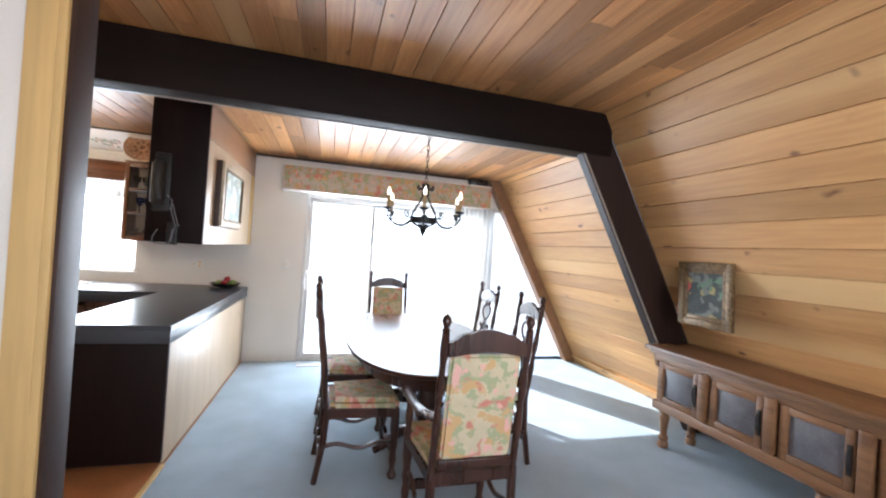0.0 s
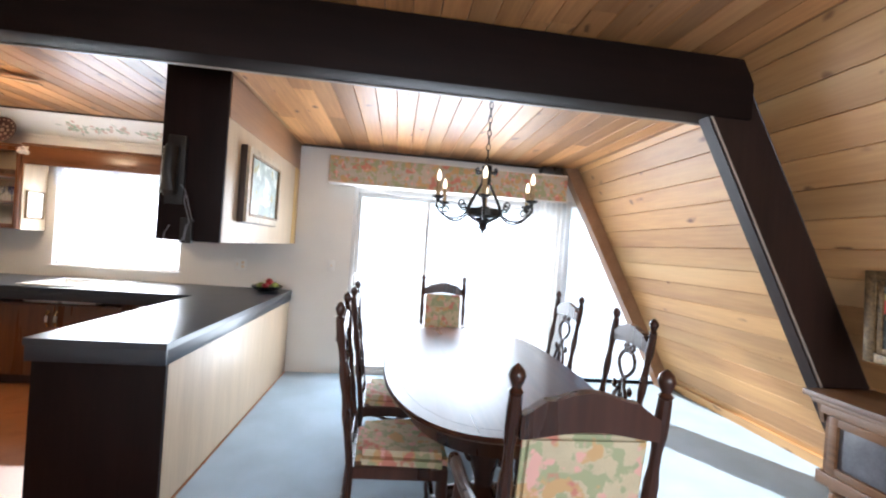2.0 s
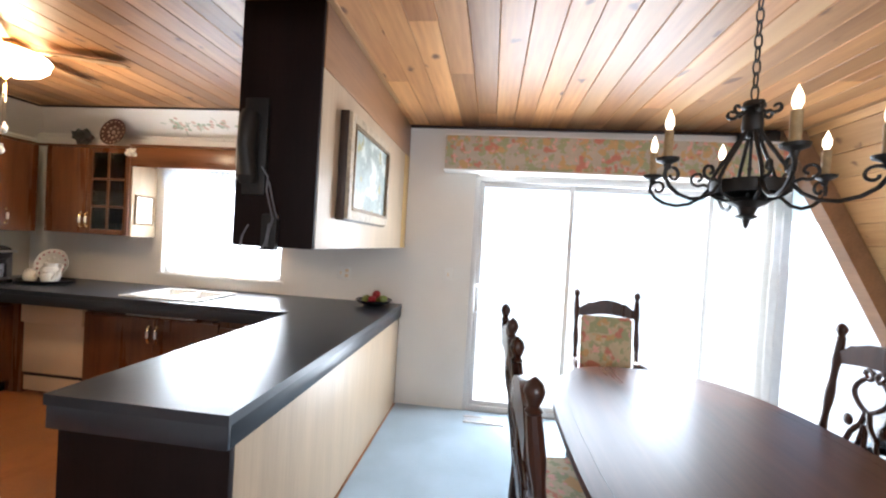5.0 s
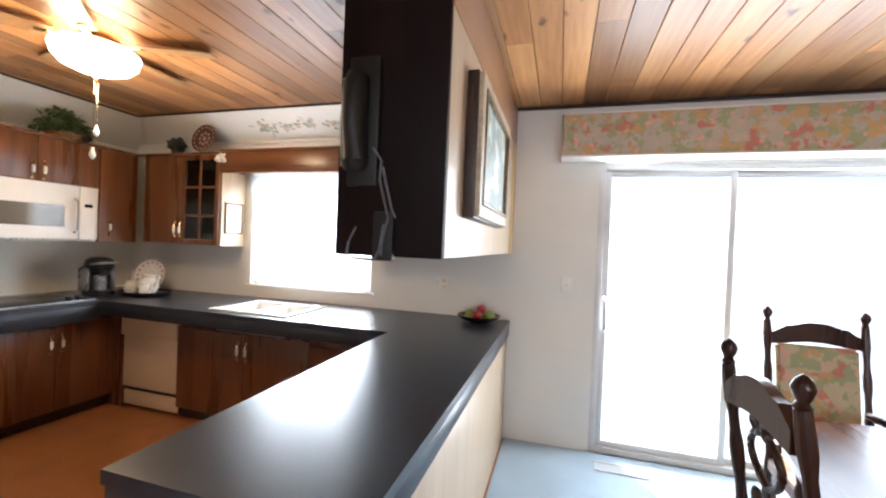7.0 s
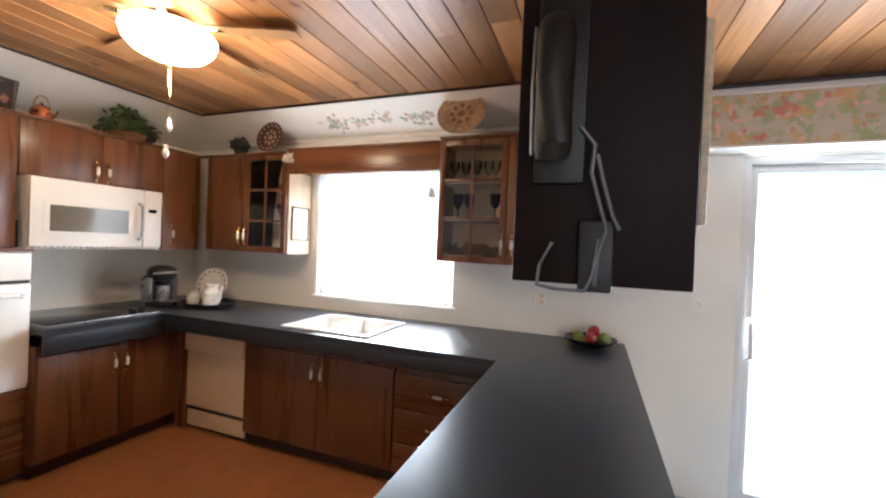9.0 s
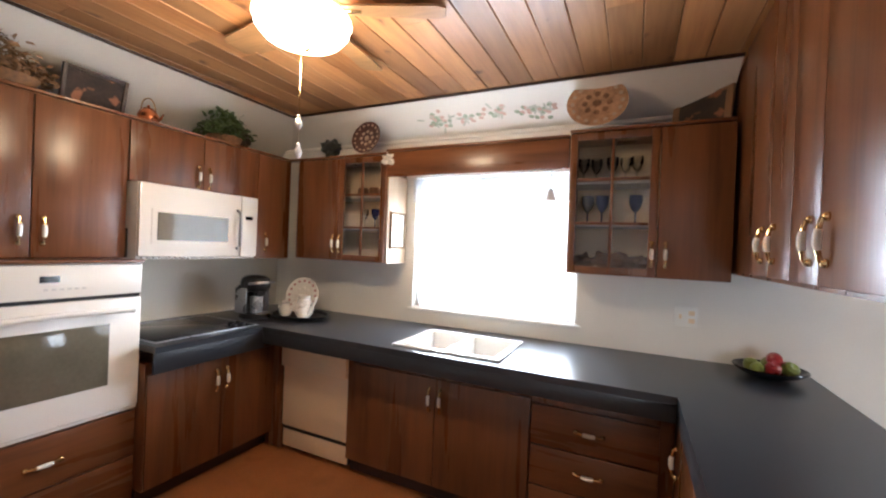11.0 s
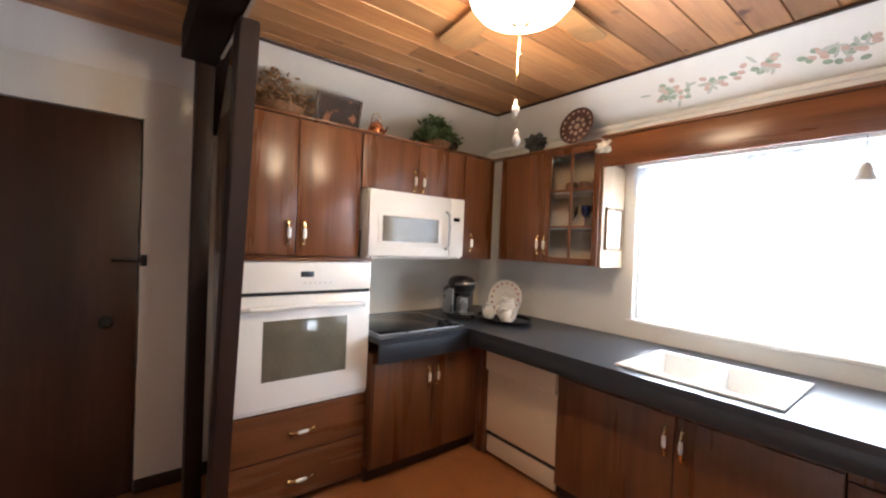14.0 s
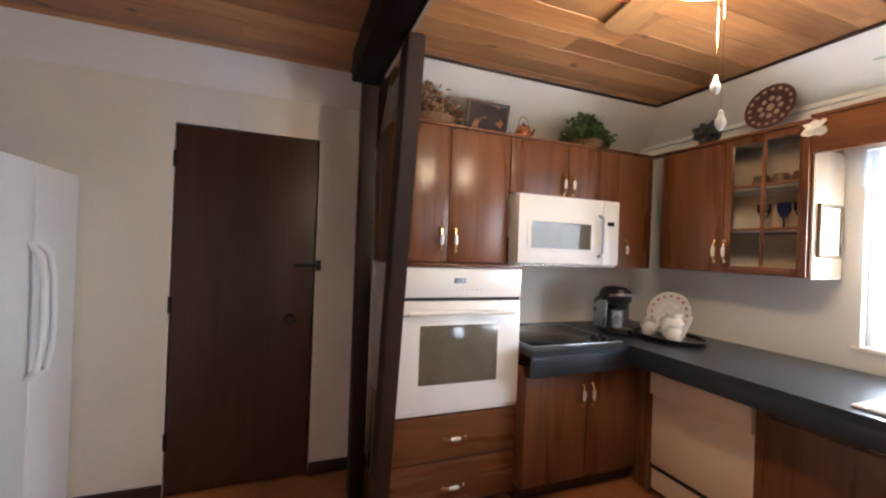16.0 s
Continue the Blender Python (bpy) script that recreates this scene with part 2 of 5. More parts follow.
# emission stands in for the blown-out brightness outdoors
GLOWSCREEN = glow("glow_screen", (0.95, 0.97, 1.0), 1.3)
GROUND = material("pale_deck", (0.82, 0.82, 0.82), 0.8, spread=0.1, scale=3)


# ---- building helpers ----
BASE = {}


def thing(name, loc, label, category, group="", kind=""):
    ob = new(name)
    ob.empty_display_size = 0.1
    ob.location = loc
    BASE[ob.name] = Vector(loc)
    return tagged(ob, label, category, group, kind)


def mesh_of(name, bm, mat, smooth=True):
    me = bpy.data.meshes.new(name)
    bmesh.ops.recalc_face_normals(bm, faces=bm.faces)
    bm.to_mesh(me)
    bm.free()
    me.materials.append(mat)
    if smooth:
        me.shade_smooth()
        me.set_sharp_from_angle(angle=radians(35))
    return me


def part(name, bm, mat, parent=None, label=""):
    """Links a bmesh (in the coordinates of the place) as one mesh object under a thing or a part."""
    ob = new(name, mesh_of(name, bm, mat))
    if parent:
        ob.parent = parent
        if parent.name in BASE:
            ob.matrix_parent_inverse = Matrix.Translation(-BASE[parent.name])
    return tagged(ob, label)


def lone(name, bm, mat, label, category="", group="", kind=""):
    return tagged(part(name, bm, mat), label, category, group, kind)


def box(bm, a, b, bevel=0.0, m=None):
    lo, hi = [min(p, q) for p, q in zip(a, b)], [max(p, q) for p, q in zip(a, b)]
    size, mid = [h - q for h, q in zip(hi, lo)], [(h + q) / 2 for h, q in zip(hi, lo)]
    t = Matrix.LocRotScale(mid, None, size)
    r = bmesh.ops.create_cube(bm, size=1.0, matrix=(m @ t) if m else t)
    if bevel:
        ed = list({e for v in r["verts"] for e in v.link_edges})
        bmesh.ops.bevel(bm, geom=ed, offset=bevel, segments=2, profile=0.5, affect="EDGES")
    return bm


def boxes(*items, bevel=0.0):
    bm = bmesh.new()
    for a, b in items:
        box(bm, a, b, bevel)
    return bm


def prism(bm, outline, axis, lo, hi):
    """A polygon of two coordinates, drawn out along an axis."""
    def at(p, h):
        c = list(p)
        c.insert("xyz".index(axis), h)
        return bm.verts.new(c)
    a, b = [at(p, lo) for p in outline], [at(p, hi) for p in outline]
    bm.faces.new(a), bm.faces.new(b[::-1])
    for i in range(len(a)):
        bm.faces.new((a[i], a[i - 1], b[i - 1], b[i]))
    return bm


def lathe(bm, profile, m=None, seg=20, squash=(1, 1)):
    """Turns a profile of (radius, height) round z."""
    rings = []
    for r, z in profile:
        rings.append([bm.verts.new((m or Matrix()) @ Vector((max(r, 1e-4) * math.cos(2 * math.pi * i / seg) * squash[0], max(r, 1e-4) * math.sin(2 * math.pi * i / seg) * squash[1], z))) for i in range(seg)])
    for p, q in zip(rings, rings[1:]):
        for i in range(seg):
            bm.faces.new((p[i - 1], p[i], q[i], q[i - 1]))
    bm.faces.new(rings[0]), bm.faces.new(rings[-1])
    return bm


def tube(bm, pts, r, seg=8, m=None):
    """A round bar along points; r may be one radius or one for each point."""
    pts = [Vector(p) for p in pts]
    rad = r if isinstance(r, (list, tuple)) else [r] * len(pts)
    rings, up = [], Vector((0.13, 0.21, 0.97))
    for i, p in enumerate(pts):
        d = (pts[min(i + 1, len(pts) - 1)] - pts[max(i - 1, 0)]).normalized()
        if abs(d.dot(up)) > 0.95:
            up = Vector((0.9, 0.3, 0.1))
        u = d.cross(up).normalized()
        v = d.cross(u)
        rings.append([bm.verts.new((m or Matrix()) @ (p + rad[i] * (math.cos(2 * math.pi * k / seg) * u + math.sin(2 * math.pi * k / seg) * v))) for k in range(seg)])
    for p, q in zip(rings, rings[1:]):
        for i in range(seg):
            bm.faces.new((p[i - 1], p[i], q[i], q[i - 1]))
    bm.faces.new(rings[0]), bm.faces.new(rings[-1])
    return bm


def ball(bm, c, r, squash=(1, 1, 1), m=None):
    t = Matrix.LocRotScale(c, None, squash)
    bmesh.ops.create_uvsphere(bm, u_segments=14, v_segments=9, radius=r, matrix=(m @ t) if m else t)
    return bm


def frame_bars(bm, a0, a1, b0, b1, w, axis, lo, hi, bevel=0.003):
    """Four bars round a rectangle in the two coordinates other than axis."""
    def bar(p, q):
        p, q = list(p), list(q)
        k = "xyz".index(axis)
        p.insert(k, lo), q.insert(k, hi)
        box(bm, p, q, bevel)
    bar((a0, b0), (a0 + w, b1)), bar((a1 - w, b0), (a1, b1))
    bar((a0 + w, b0), (a1 - w, b0 + w)), bar((a0 + w, b1 - w), (a1 - w, b1))
    return bm


# ---- large structure ----
XL, XP, YB, ZC, ZF = -4.78, -0.975, 7.35, 2.456, 2.65
SLOPE, FOOT = 0.55, 3.44


def slant(z):
    return FOOT - SLOPE * z


def structure(name, bm, mat, label, category=""):
    return lone(name, bm, mat, label, category, kind="structure")


structure("ground", boxes(((-400, 7.75, -0.6), (400, 800, -0.2)), ((-400, -400, -0.6), (400, 7.75, -0.25))), GROUND, "pale sunlit ground outside the house", "ground")
# added self-lit screen far off, hides the horizon line behind the glass
structure("backdrop", boxes(((-700, 300, -3), (700, 301, 30))), GLOWSCREEN, "glowing white screen added to wash out the horizon", "backdrop")
structure("floor_carpet", boxes(((XP, 0.6, -0.12), (3.7, 7.6, 0.0))), CARPET, "pale blue grey wall-to-wall carpet", "floor")
structure("floor_kitchen", boxes(((XL - 0.15, 0.6, -0.12), (XP - 0.003, 7.6, -0.004))), VINYL, "terracotta brown sheet floor of the kitchen", "floor")
structure("threshold", boxes(((XP - 0.02, 0.7, -0.002), (XP + 0.012, 5.05, 0.006)), bevel=0.002), CASING, "thin wooden strip between carpet and vinyl", "trim")

# back wall with the window and sliding door openings
bm = boxes(((XL - 0.15, YB, -0.1), (-3.33, YB + 0.15, 2.7)), ((-3.33, YB, -0.1), (-2.12, YB + 0.15, 1.0)), ((-3.33, YB, 1.99), (-2.12, YB + 0.15, 2.7)),
           ((-2.12, YB, -0.1), (-0.385, YB + 0.15, 2.7)), ((-0.385, YB, 2.035), (2.5, YB + 0.15, 2.7)), ((-0.385, YB, -0.12), (3.6, YB + 0.15, 0.0)))
structure("wall_north", bm, PAINT, "white painted end wall with window and sliding door", "wall")
structure("wall_west", boxes(((XL - 0.15, 2.7, -0.1), (XL, 4.065, 2.7)), ((XL - 0.15, 4.82, -0.1), (XL, YB, 2.7)), ((XL - 0.15, 4.065, 2.045), (XL, 4.82, 2.7)), ((XL - 0.15, 4.065, -0.1), (XL - 0.06, 4.82, 2.045))),
          CREAM, "cream painted side wall", "wall")
structure("wall_hall", boxes(((-2.3, 3.70, -0.1), (-0.905, 3.82, 2.7)), ((-2.42, 2.72, -0.1), (-2.3, 3.82, 2.7)), ((XL, 2.72, -0.1), (-2.42, 2.84, 2.7))), PAINT, "painted partition wall by the entry", "wall")
structure("wall_south", boxes(((-2.45, 0.55, -0.1), (-0.25, 0.7, 2.8)), ((2.25, 0.55, -0.1), (3.7, 0.7, 2.8)), ((-0.25, 0.55, -0.1), (2.25, 0.7, 0.85)), ((-0.25, 0.55, 2.15), (2.25, 0.7, 2.8))), PAINT, "painted wall behind the entry", "wall")
# assumed window, out of view; its opening lets the entry fill in
sw = thing("window_3", (1.0, 0.6, 0.85), "unseen wide window in a white frame, added to light the entry", "window", kind="structure")
part("window_frame", frame_bars(bmesh.new(), -0.25, 2.25, 0.85, 2.15, 0.05, "y", 0.56, 0.64), ALU, sw)
g = part("pane", boxes(((-0.2, 0.575, 0.9), (2.2, 0.58, 2.1))), CLEAR, sw)
g.visible_shadow = False
structure("wall_entry", boxes(((-1.6, 0.7, -0.1), (-1.45, 3.698, 2.8))), PAINT, "painted entry side wall", "wall")

# cove that leans in above the kitchen cupboards, with its small moulding
bm = prism(bmesh.new(), [(YB - 0.001, 2.29), (7.0, ZC), (YB - 0.001, ZC)], "x", XL, -1.352)
prism(bm, [(XL + 0.001, 2.24), (-4.27, ZC), (XL + 0.001, ZC)], "y", 5.25, YB - 0.001)
prism(bm, [(XL + 0.001, 2.26), (-4.70, ZC), (XL + 0.001, ZC)], "y", 2.85, 5.1)
structure("cove", bm, PAINT, "white sloping cove under the plank ceiling", "wall")
bm = boxes(((XL, YB - 0.03, 2.262), (-1.352, YB - 0.002, 2.288)), ((XL + 0.002, 5.25, 2.215), (XL + 0.03, YB, 2.238)), bevel=0.004)
structure("trim_cove", bm, PAINT, "slim white picture ledge moulding", "trim")


def planks(bm, x0, x1, y0, y1, z, width, rng):
    x = x0
    while x < x1 - 0.01:
        w = min(width, x1 - x)
        y = y0 - rng.random() * 1.5
        while y < y1:
            ln = 1.2 + rng.random() * 2.2
            a, b = max(y, y0), min(y + ln, y1)
            if b - a > 0.02:
                t = 0.018 + rng.random() * 0.002
                prism(bm, [(x + 0.0005, z + t), (x + 0.0005, z + 0.005), (x + 0.004, z), (x + w - 0.004, z), (x + w - 0.0005, z + 0.005), (x + w - 0.0005, z + t)], "y", a + 0.0008, b - 0.0008)
            y += ln
        x += width
    return bm


rng = random.Random(4)
bm = planks(bmesh.new(), XL, slant(ZC) + 0.03, 5.1, YB - 0.002, ZC, 0.142, rng)
structure("ceiling", bm, PINE, "knotty pine plank ceiling over kitchen and dining area", "ceiling")
bm = planks(bmesh.new(), -2.3, slant(ZF) + 0.03, 0.7, 4.97, ZF, 0.142, rng)
structure("ceiling_entry", bm, PINE, "knotty pine plank ceiling over the entry", "ceiling")
bm = planks(bmesh.new(), XL, -2.3, 2.72, 4.97, ZC, 0.142, rng)
structure("ceiling_hall", bm, PINE, "dark-lit pine plank ceiling over the hall", "ceiling")
bm = boxes(((XL - 0.15, 2.7, ZC + 0.03), (-2.3, 5.1, ZC + 0.1)), ((-2.33, 2.7, ZC + 0.001), (-2.3, 4.95, 2.8)), ((XL - 0.15, 5.1, ZC + 0.03), (2.6, YB + 0.2, ZC + 0.3)), ((-2.4, 0.5, ZF + 0.03), (2.6, 5.1, ZF + 0.15)))
structure("roof_deck", bm, TRIMDARK, "dark boarding above the plank ceiling", "roof")
bm = boxes(((-4.27, 6.985, ZC - 0.016), (-1.352, 7.003, ZC - 0.002)), ((-4.285, 5.25, ZC - 0.016), (-4.267, 7.0, ZC - 0.002)), ((-0.975, YB - 0.03, ZC - 0.022), (2.06, YB - 0.003, ZC - 0.003)), bevel=0.003)
structure("trim_ceiling", bm, TRIMDARK, "thin dark strip where ceiling meets wall", "trim")

# slanting roof wall, board by board
wall_e = structure("wall_east", prism(bmesh.new(), [(slant(-0.1) + 0.03, -0.1), (slant(2.8) + 0.03, 2.8), (slant(2.8) + 0.18, 2.8), (slant(-0.1) + 0.18, -0.1)], "y", 0.5, YB + 0.15), TRIMDARK, "steep slanting wall of horizontal pine boards", "wall")
ANG = math.atan(SLOPE)
DIR, NRM = Vector((-math.sin(ANG), 0, math.cos(ANG))), Vector((-math.cos(ANG), 0, -math.sin(ANG)))
wide = 0.183


def board_mesh(length):
    bm = bmesh.new()
    prism(bm, [(0.0008, -0.018), (0.0008, -0.006), (0.005, 0), (wide - 0.005, 0), (wide - 0.0008, -0.006), (wide - 0.0008, -0.018)], "y", 0.001, length - 0.001)
    return mesh_of("board", bm, PINEWALL, False)


SPANS = [(0.7, 2.6), (2.6, 4.98), (5.09, YB - 0.003)]
BOARDS = [board_mesh(b - a) for a, b in SPANS]
turn = Matrix((DIR, (0, 1, 0), NRM)).transposed().to_4x4()
for (a, b), me in zip(SPANS, BOARDS):
    for k in range(17):
        ob = new("board", me)
        ob.parent = wall_e
        ob.matrix_basis = Matrix.Translation(Vector((FOOT, a, 0)) + DIR * (wide * k)) @ turn

# timber bent: tie beam and its two legs
bm = boxes(((-4.45, 4.95, 2.306), (slant(2.5), 5.11, 2.64)), bevel=0.006)
beam = structure("tie_beam", bm, BEAM, "heavy dark-stained timber ceiling beam", "beam")
# window light along the beam's back edge, laid on as a pale strip
part("edge_strip", boxes(((-4.3, 5.098, 2.299), (1.93, 5.112, 2.307))), EDGE, beam, "pale strip painting the window-lit lower edge")


def leg(name, sign, x0, y0, y1, w, ztop, mat, label, k=SLOPE):
    """A leaning post whose outer face meets the floor at x0."""
    bm = bmesh.new()
    prism(bm, [(x0, 0), (x0 + sign * k * ztop, ztop), (x0 + sign * (k * ztop + w), ztop), (x0 + sign * w, 0)], "y", y0, y1)
    bmesh.ops.bevel(bm, geom=list(bm.edges), offset=0.006, segments=2, affect="EDGES")
    return structure(name, bm, mat, label, "post")


east = leg("leaning_post", -1, FOOT - 0.012, 4.97, 5.06, 0.345, 2.60, POST, "dark-stained leaning timber post against the slanting wall")
# same pale strip for the light along the post's arris
bm = prism(bmesh.new(), [(FOOT - 0.345, 0.02), (FOOT - 0.345 - SLOPE * 2.3, 2.32), (FOOT - 0.36 - SLOPE * 2.3, 2.32), (FOOT - 0.36, 0.02)], "y", 4.966, 4.985)
part("edge_strip", bm, EDGE, east, "pale strip painting the lit arris")
leg("leaning_post", 1, -4.255, 5.085, 5.165, 0.10, 2.304, POST, "dark-stained leaning timber post beside the oven cupboard", 0.15)
structure("upright_post", boxes(((-4.56, 5.02, 0), (-4.45, 5.10, 2.455)), bevel=0.005), POST, "dark-stained upright timber post", "post")
structure("knee_brace", prism(bmesh.new(), [(-4.77, 2.02), (-4.77, 2.14), (-4.52, 2.454), (-4.36, 2.454)], "y", 5.112, 5.165), BEAM, "short dark diagonal timber brace", "post")
structure("baseboard", boxes(((XL, 3.68, 0), (XL + 0.014, 4.065, 0.075)), ((XL, 4.82, 0), (XL + 0.014, 5.2, 0.075)), bevel=0.003), TRIMDARK, "low dark baseboard", "trim")
bm = prism(bmesh.new(), [(slant(0) - 0.03, 0), (slant(0.1) - 0.03, 0.1), (slant(0.1), 0.1), (slant(0), 0)], "y", 5.11, YB - 0.05)
structure("baseboard_east", bm, PINEWALL, "low board at the foot of the slanting wall", "trim")
bm = prism(bmesh.new(), [(slant(0) - 0.16, 0.0), (slant(2.45) - 0.16, 2.45), (slant(2.45) - 0.004, 2.45), (slant(0) - 0.004, 0.0)], "y", 7.22, YB - 0.004)
structure("end_rafter", bm, TANBOARD, "brown leaning rafter board at the end wall", "post")
structure("door_casing", boxes(((-0.985, 3.675, 0), (-0.905, 3.702, 2.5)), ((-0.907, 3.676, 0), (-0.88, 3.825, 2.5)), bevel=0.004), CASING, "clear yellow pine casing at the wall end", "trim")
structure("casing_edge", boxes(((-0.881, 3.69, 0), (-0.868, 3.81, 2.5)), bevel=0.002), TRIMDARK, "dark edge strip of the pine casing", "trim")
structure("casing_plinth", boxes(((-0.9, 3.66, 0.0), (-0.855, 3.72, 0.09)), bevel=0.004), APPLIANCE, "small white plinth block at the wall end", "trim")

# slab door in the side wall
door = lone("door_1", boxes(((XL - 0.05, 4.072, 0.008), (XL - 0.006, 4.813, 2.038)), bevel=0.003), DOORWOOD, "closed dark brown flush slab door", "door", kind="structure")
bm = lathe(bmesh.new(), [(0.03, 0), (0.03, 0.006), (0.012, 0.01), (0.012, 0.03), (0.027, 0.04), (0.03, 0.055), (0.02, 0.066), (0.0, 0.068)], Matrix.Translation((XL - 0.006, 4.685, 0.96)) @ pose(0, 0, 0, 0, 90, 0))
part("knob", bm, IRON, door, "dark metal knob")
bm = boxes(((XL - 0.006, 4.70, 1.272), (XL + 0.012, 4.825, 1.287)), ((XL, 4.822, 1.25), (XL + 0.02, 4.85, 1.312)), bevel=0.003)
part("latch", bm, IRON, door, "dark latch hook")
for z in (0.3, 1.05, 1.85):
    part("hinge", lathe(bmesh.new(), [(0.007, -0.045), (0.007, 0.045)], Matrix.Translation((XL + 0.001, 4.068, z)), 10), IRON, door)

# sliding glass door
sl = thing("sliding_door", (0.8, YB, 0), "white aluminium sliding glass door, closed", "door", kind="structure")
part("frame", frame_bars(bmesh.new(), -0.385, 2.0, 0.0, 2.035, 0.045, "y", YB + 0.01, YB + 0.12), ALU, sl)
for i, (a, b) in enumerate(((-0.34, 0.46), (0.42, 1.56), (1.52, 1.955))):
    y = YB + 0.03 + 0.035 * (i % 2)
    p = part("panel", frame_bars(bmesh.new(), a, b, 0.045, 1.99, 0.04, "y", y, y + 0.03), ALU, sl)
    g = part("pane", boxes(((a + 0.04, y + 0.012, 0.085), (b - 0.04, y + 0.017, 1.95))), CLEAR, p)
    g.visible_shadow = False
bm = tube(bmesh.new(), [(-0.315, YB + 0.03, 0.86), (-0.315, YB - 0.02, 0.88), (-0.315, YB - 0.02, 1.08), (-0.315, YB + 0.03, 1.10)], 0.011)
part("handle", bm, ALU, sl)
side = thing("window_2", (2.4, YB, 0), "fixed triangular glass beside the sliding door", "window", kind="structure")
bm = prism(bmesh.new(), [(2.0, 0.03), (slant(0) - 0.2, 0.03), (2.2, 2.05), (2.0, 2.05)], "y", YB + 0.06, YB + 0.066)
g = part("pane", bm, CLEAR, side)
g.visible_shadow = False
part("floor_vent", boxes(*[((-0.35 + 0.012 * i, 7.12, 0.001), (-0.344 + 0.012 * i, 7.22, 0.008)) for i in range(26)], ((-0.36, 7.11, 0.0), (-0.03, 7.12, 0.009)), ((-0.36, 7.22, 0.0), (-0.03, 7.23, 0.009))), ALU)
tagged(bpy.data.objects["floor_vent"], "white slotted floor vent by the sliding door", "vent", kind="structure")

# kitchen window
kw = thing("window_1", (-2.74, YB, 1.0), "bright white kitchen window with sheer curtain", "window", kind="structure")
part("window_frame", frame_bars(bmesh.new(), -3.33, -2.12, 1.0, 1.99, 0.045, "y", YB + 0.05, YB + 0.12), ALU, kw)
part("mullion", boxes(((-2.74, YB + 0.06, 1.03), (-2.70, YB + 0.11, 1.95)), bevel=0.003), ALU, kw)
for a, b in ((-3.285, -2.74), (-2.70, -2.165)):
    g = part("pane", boxes(((a, YB + 0.083, 1.035), (b, YB + 0.088, 1.945))), CLEAR, kw)
    g.visible_shadow = False
part("window_sill", boxes(((-3.36, YB - 0.02, 0.975), (-2.09, YB + 0.06, 0.998)), bevel=0.004), PAINT, kw)


def curtain(name, x0, x1, y, z0, z1, folds, depth, mat, label):
    bm = bmesh.new()
    n = folds * 8
    rows = []
    for j in range(7):
        z = z0 + (z1 - z0) * j / 6
        rows.append([bm.verts.new((x0 + (x1 - x0) * i / n, y + depth * math.sin(i / 8 * 2 * math.pi + 0.5 * math.sin(j + i * 0.1)) * (1.0 - 0.05 * j), z)) for i in range(n + 1)])
    for p, q in zip(rows, rows[1:]):
        for i in range(n):
            bm.faces.new((p[i], p[i + 1], q[i + 1], q[i]))
    r = bmesh.ops.solidify(bm, geom=list(bm.faces), thickness=0.0015)
    return lone(name, bm, mat, label, "curtain")


curtain("sheer_curtain", -3.31, -2.135, YB + 0.022, 1.005, 1.97, 14, 0.012, SHEER, "full-length white sheer curtain in the kitchen window")
curtain("cafe_valance", -3.34, -2.165, YB - 0.026, 1.80, 1.975, 22, 0.010, HEADING, "short gathered white curtain heading in the kitchen window")
curtain("drape", 1.50, 2.06, YB - 0.09, 0.03, 2.08, 9, 0.03, DRAPE, "white pleated sheer drape drawn to one side")
sc = thing("sun_catcher", (-2.30, YB - 0.06, 1.76), "small pale bell ornament hung before the window", "ornament")
part("bell", lathe(bmesh.new(), [(0.004, 1.845), (0.012, 1.84), (0.022, 1.82), (0.027, 1.79), (0.042, 1.765), (0.04, 1.762), (0.024, 1.788), (0.0, 1.82)], Matrix.Translation((-2.30, YB - 0.06, 0.03)), 18), ALU, sc)
part("thread", tube(bmesh.new(), [(-2.30, YB - 0.06, 1.87), (-2.30, YB - 0.06, 1.99)], 0.001, 5), IRON, sc)
val = thing("valance", (0.64, 7.25, 2.06), "floral fabric covered valance box over the sliding door", "valance")
part("face", boxes(((-0.64, 7.17, 2.062), (1.95, 7.19, 2.335)), ((-0.64, 7.19, 2.062), (-0.62, YB - 0.003, 2.335)), bevel=0.006), VALFAB, val)
part("piping", boxes(((-0.65, 7.163, 2.05), (1.955, YB - 0.004, 2.061)), bevel=0.002), PAINT, val, "white lower edge")
part("top_board", boxes(((-0.645, 7.168, 2.336), (1.95, YB - 0.004, 2.35)), bevel=0.003), PAINT, val, "white top board")
lone("loudspeaker", boxes(((1.66, 7.19, 2.351), (1.90, YB - 0.03, 2.44)), bevel=0.008), BLACK, "small black loudspeaker lying on the valance", "speaker")


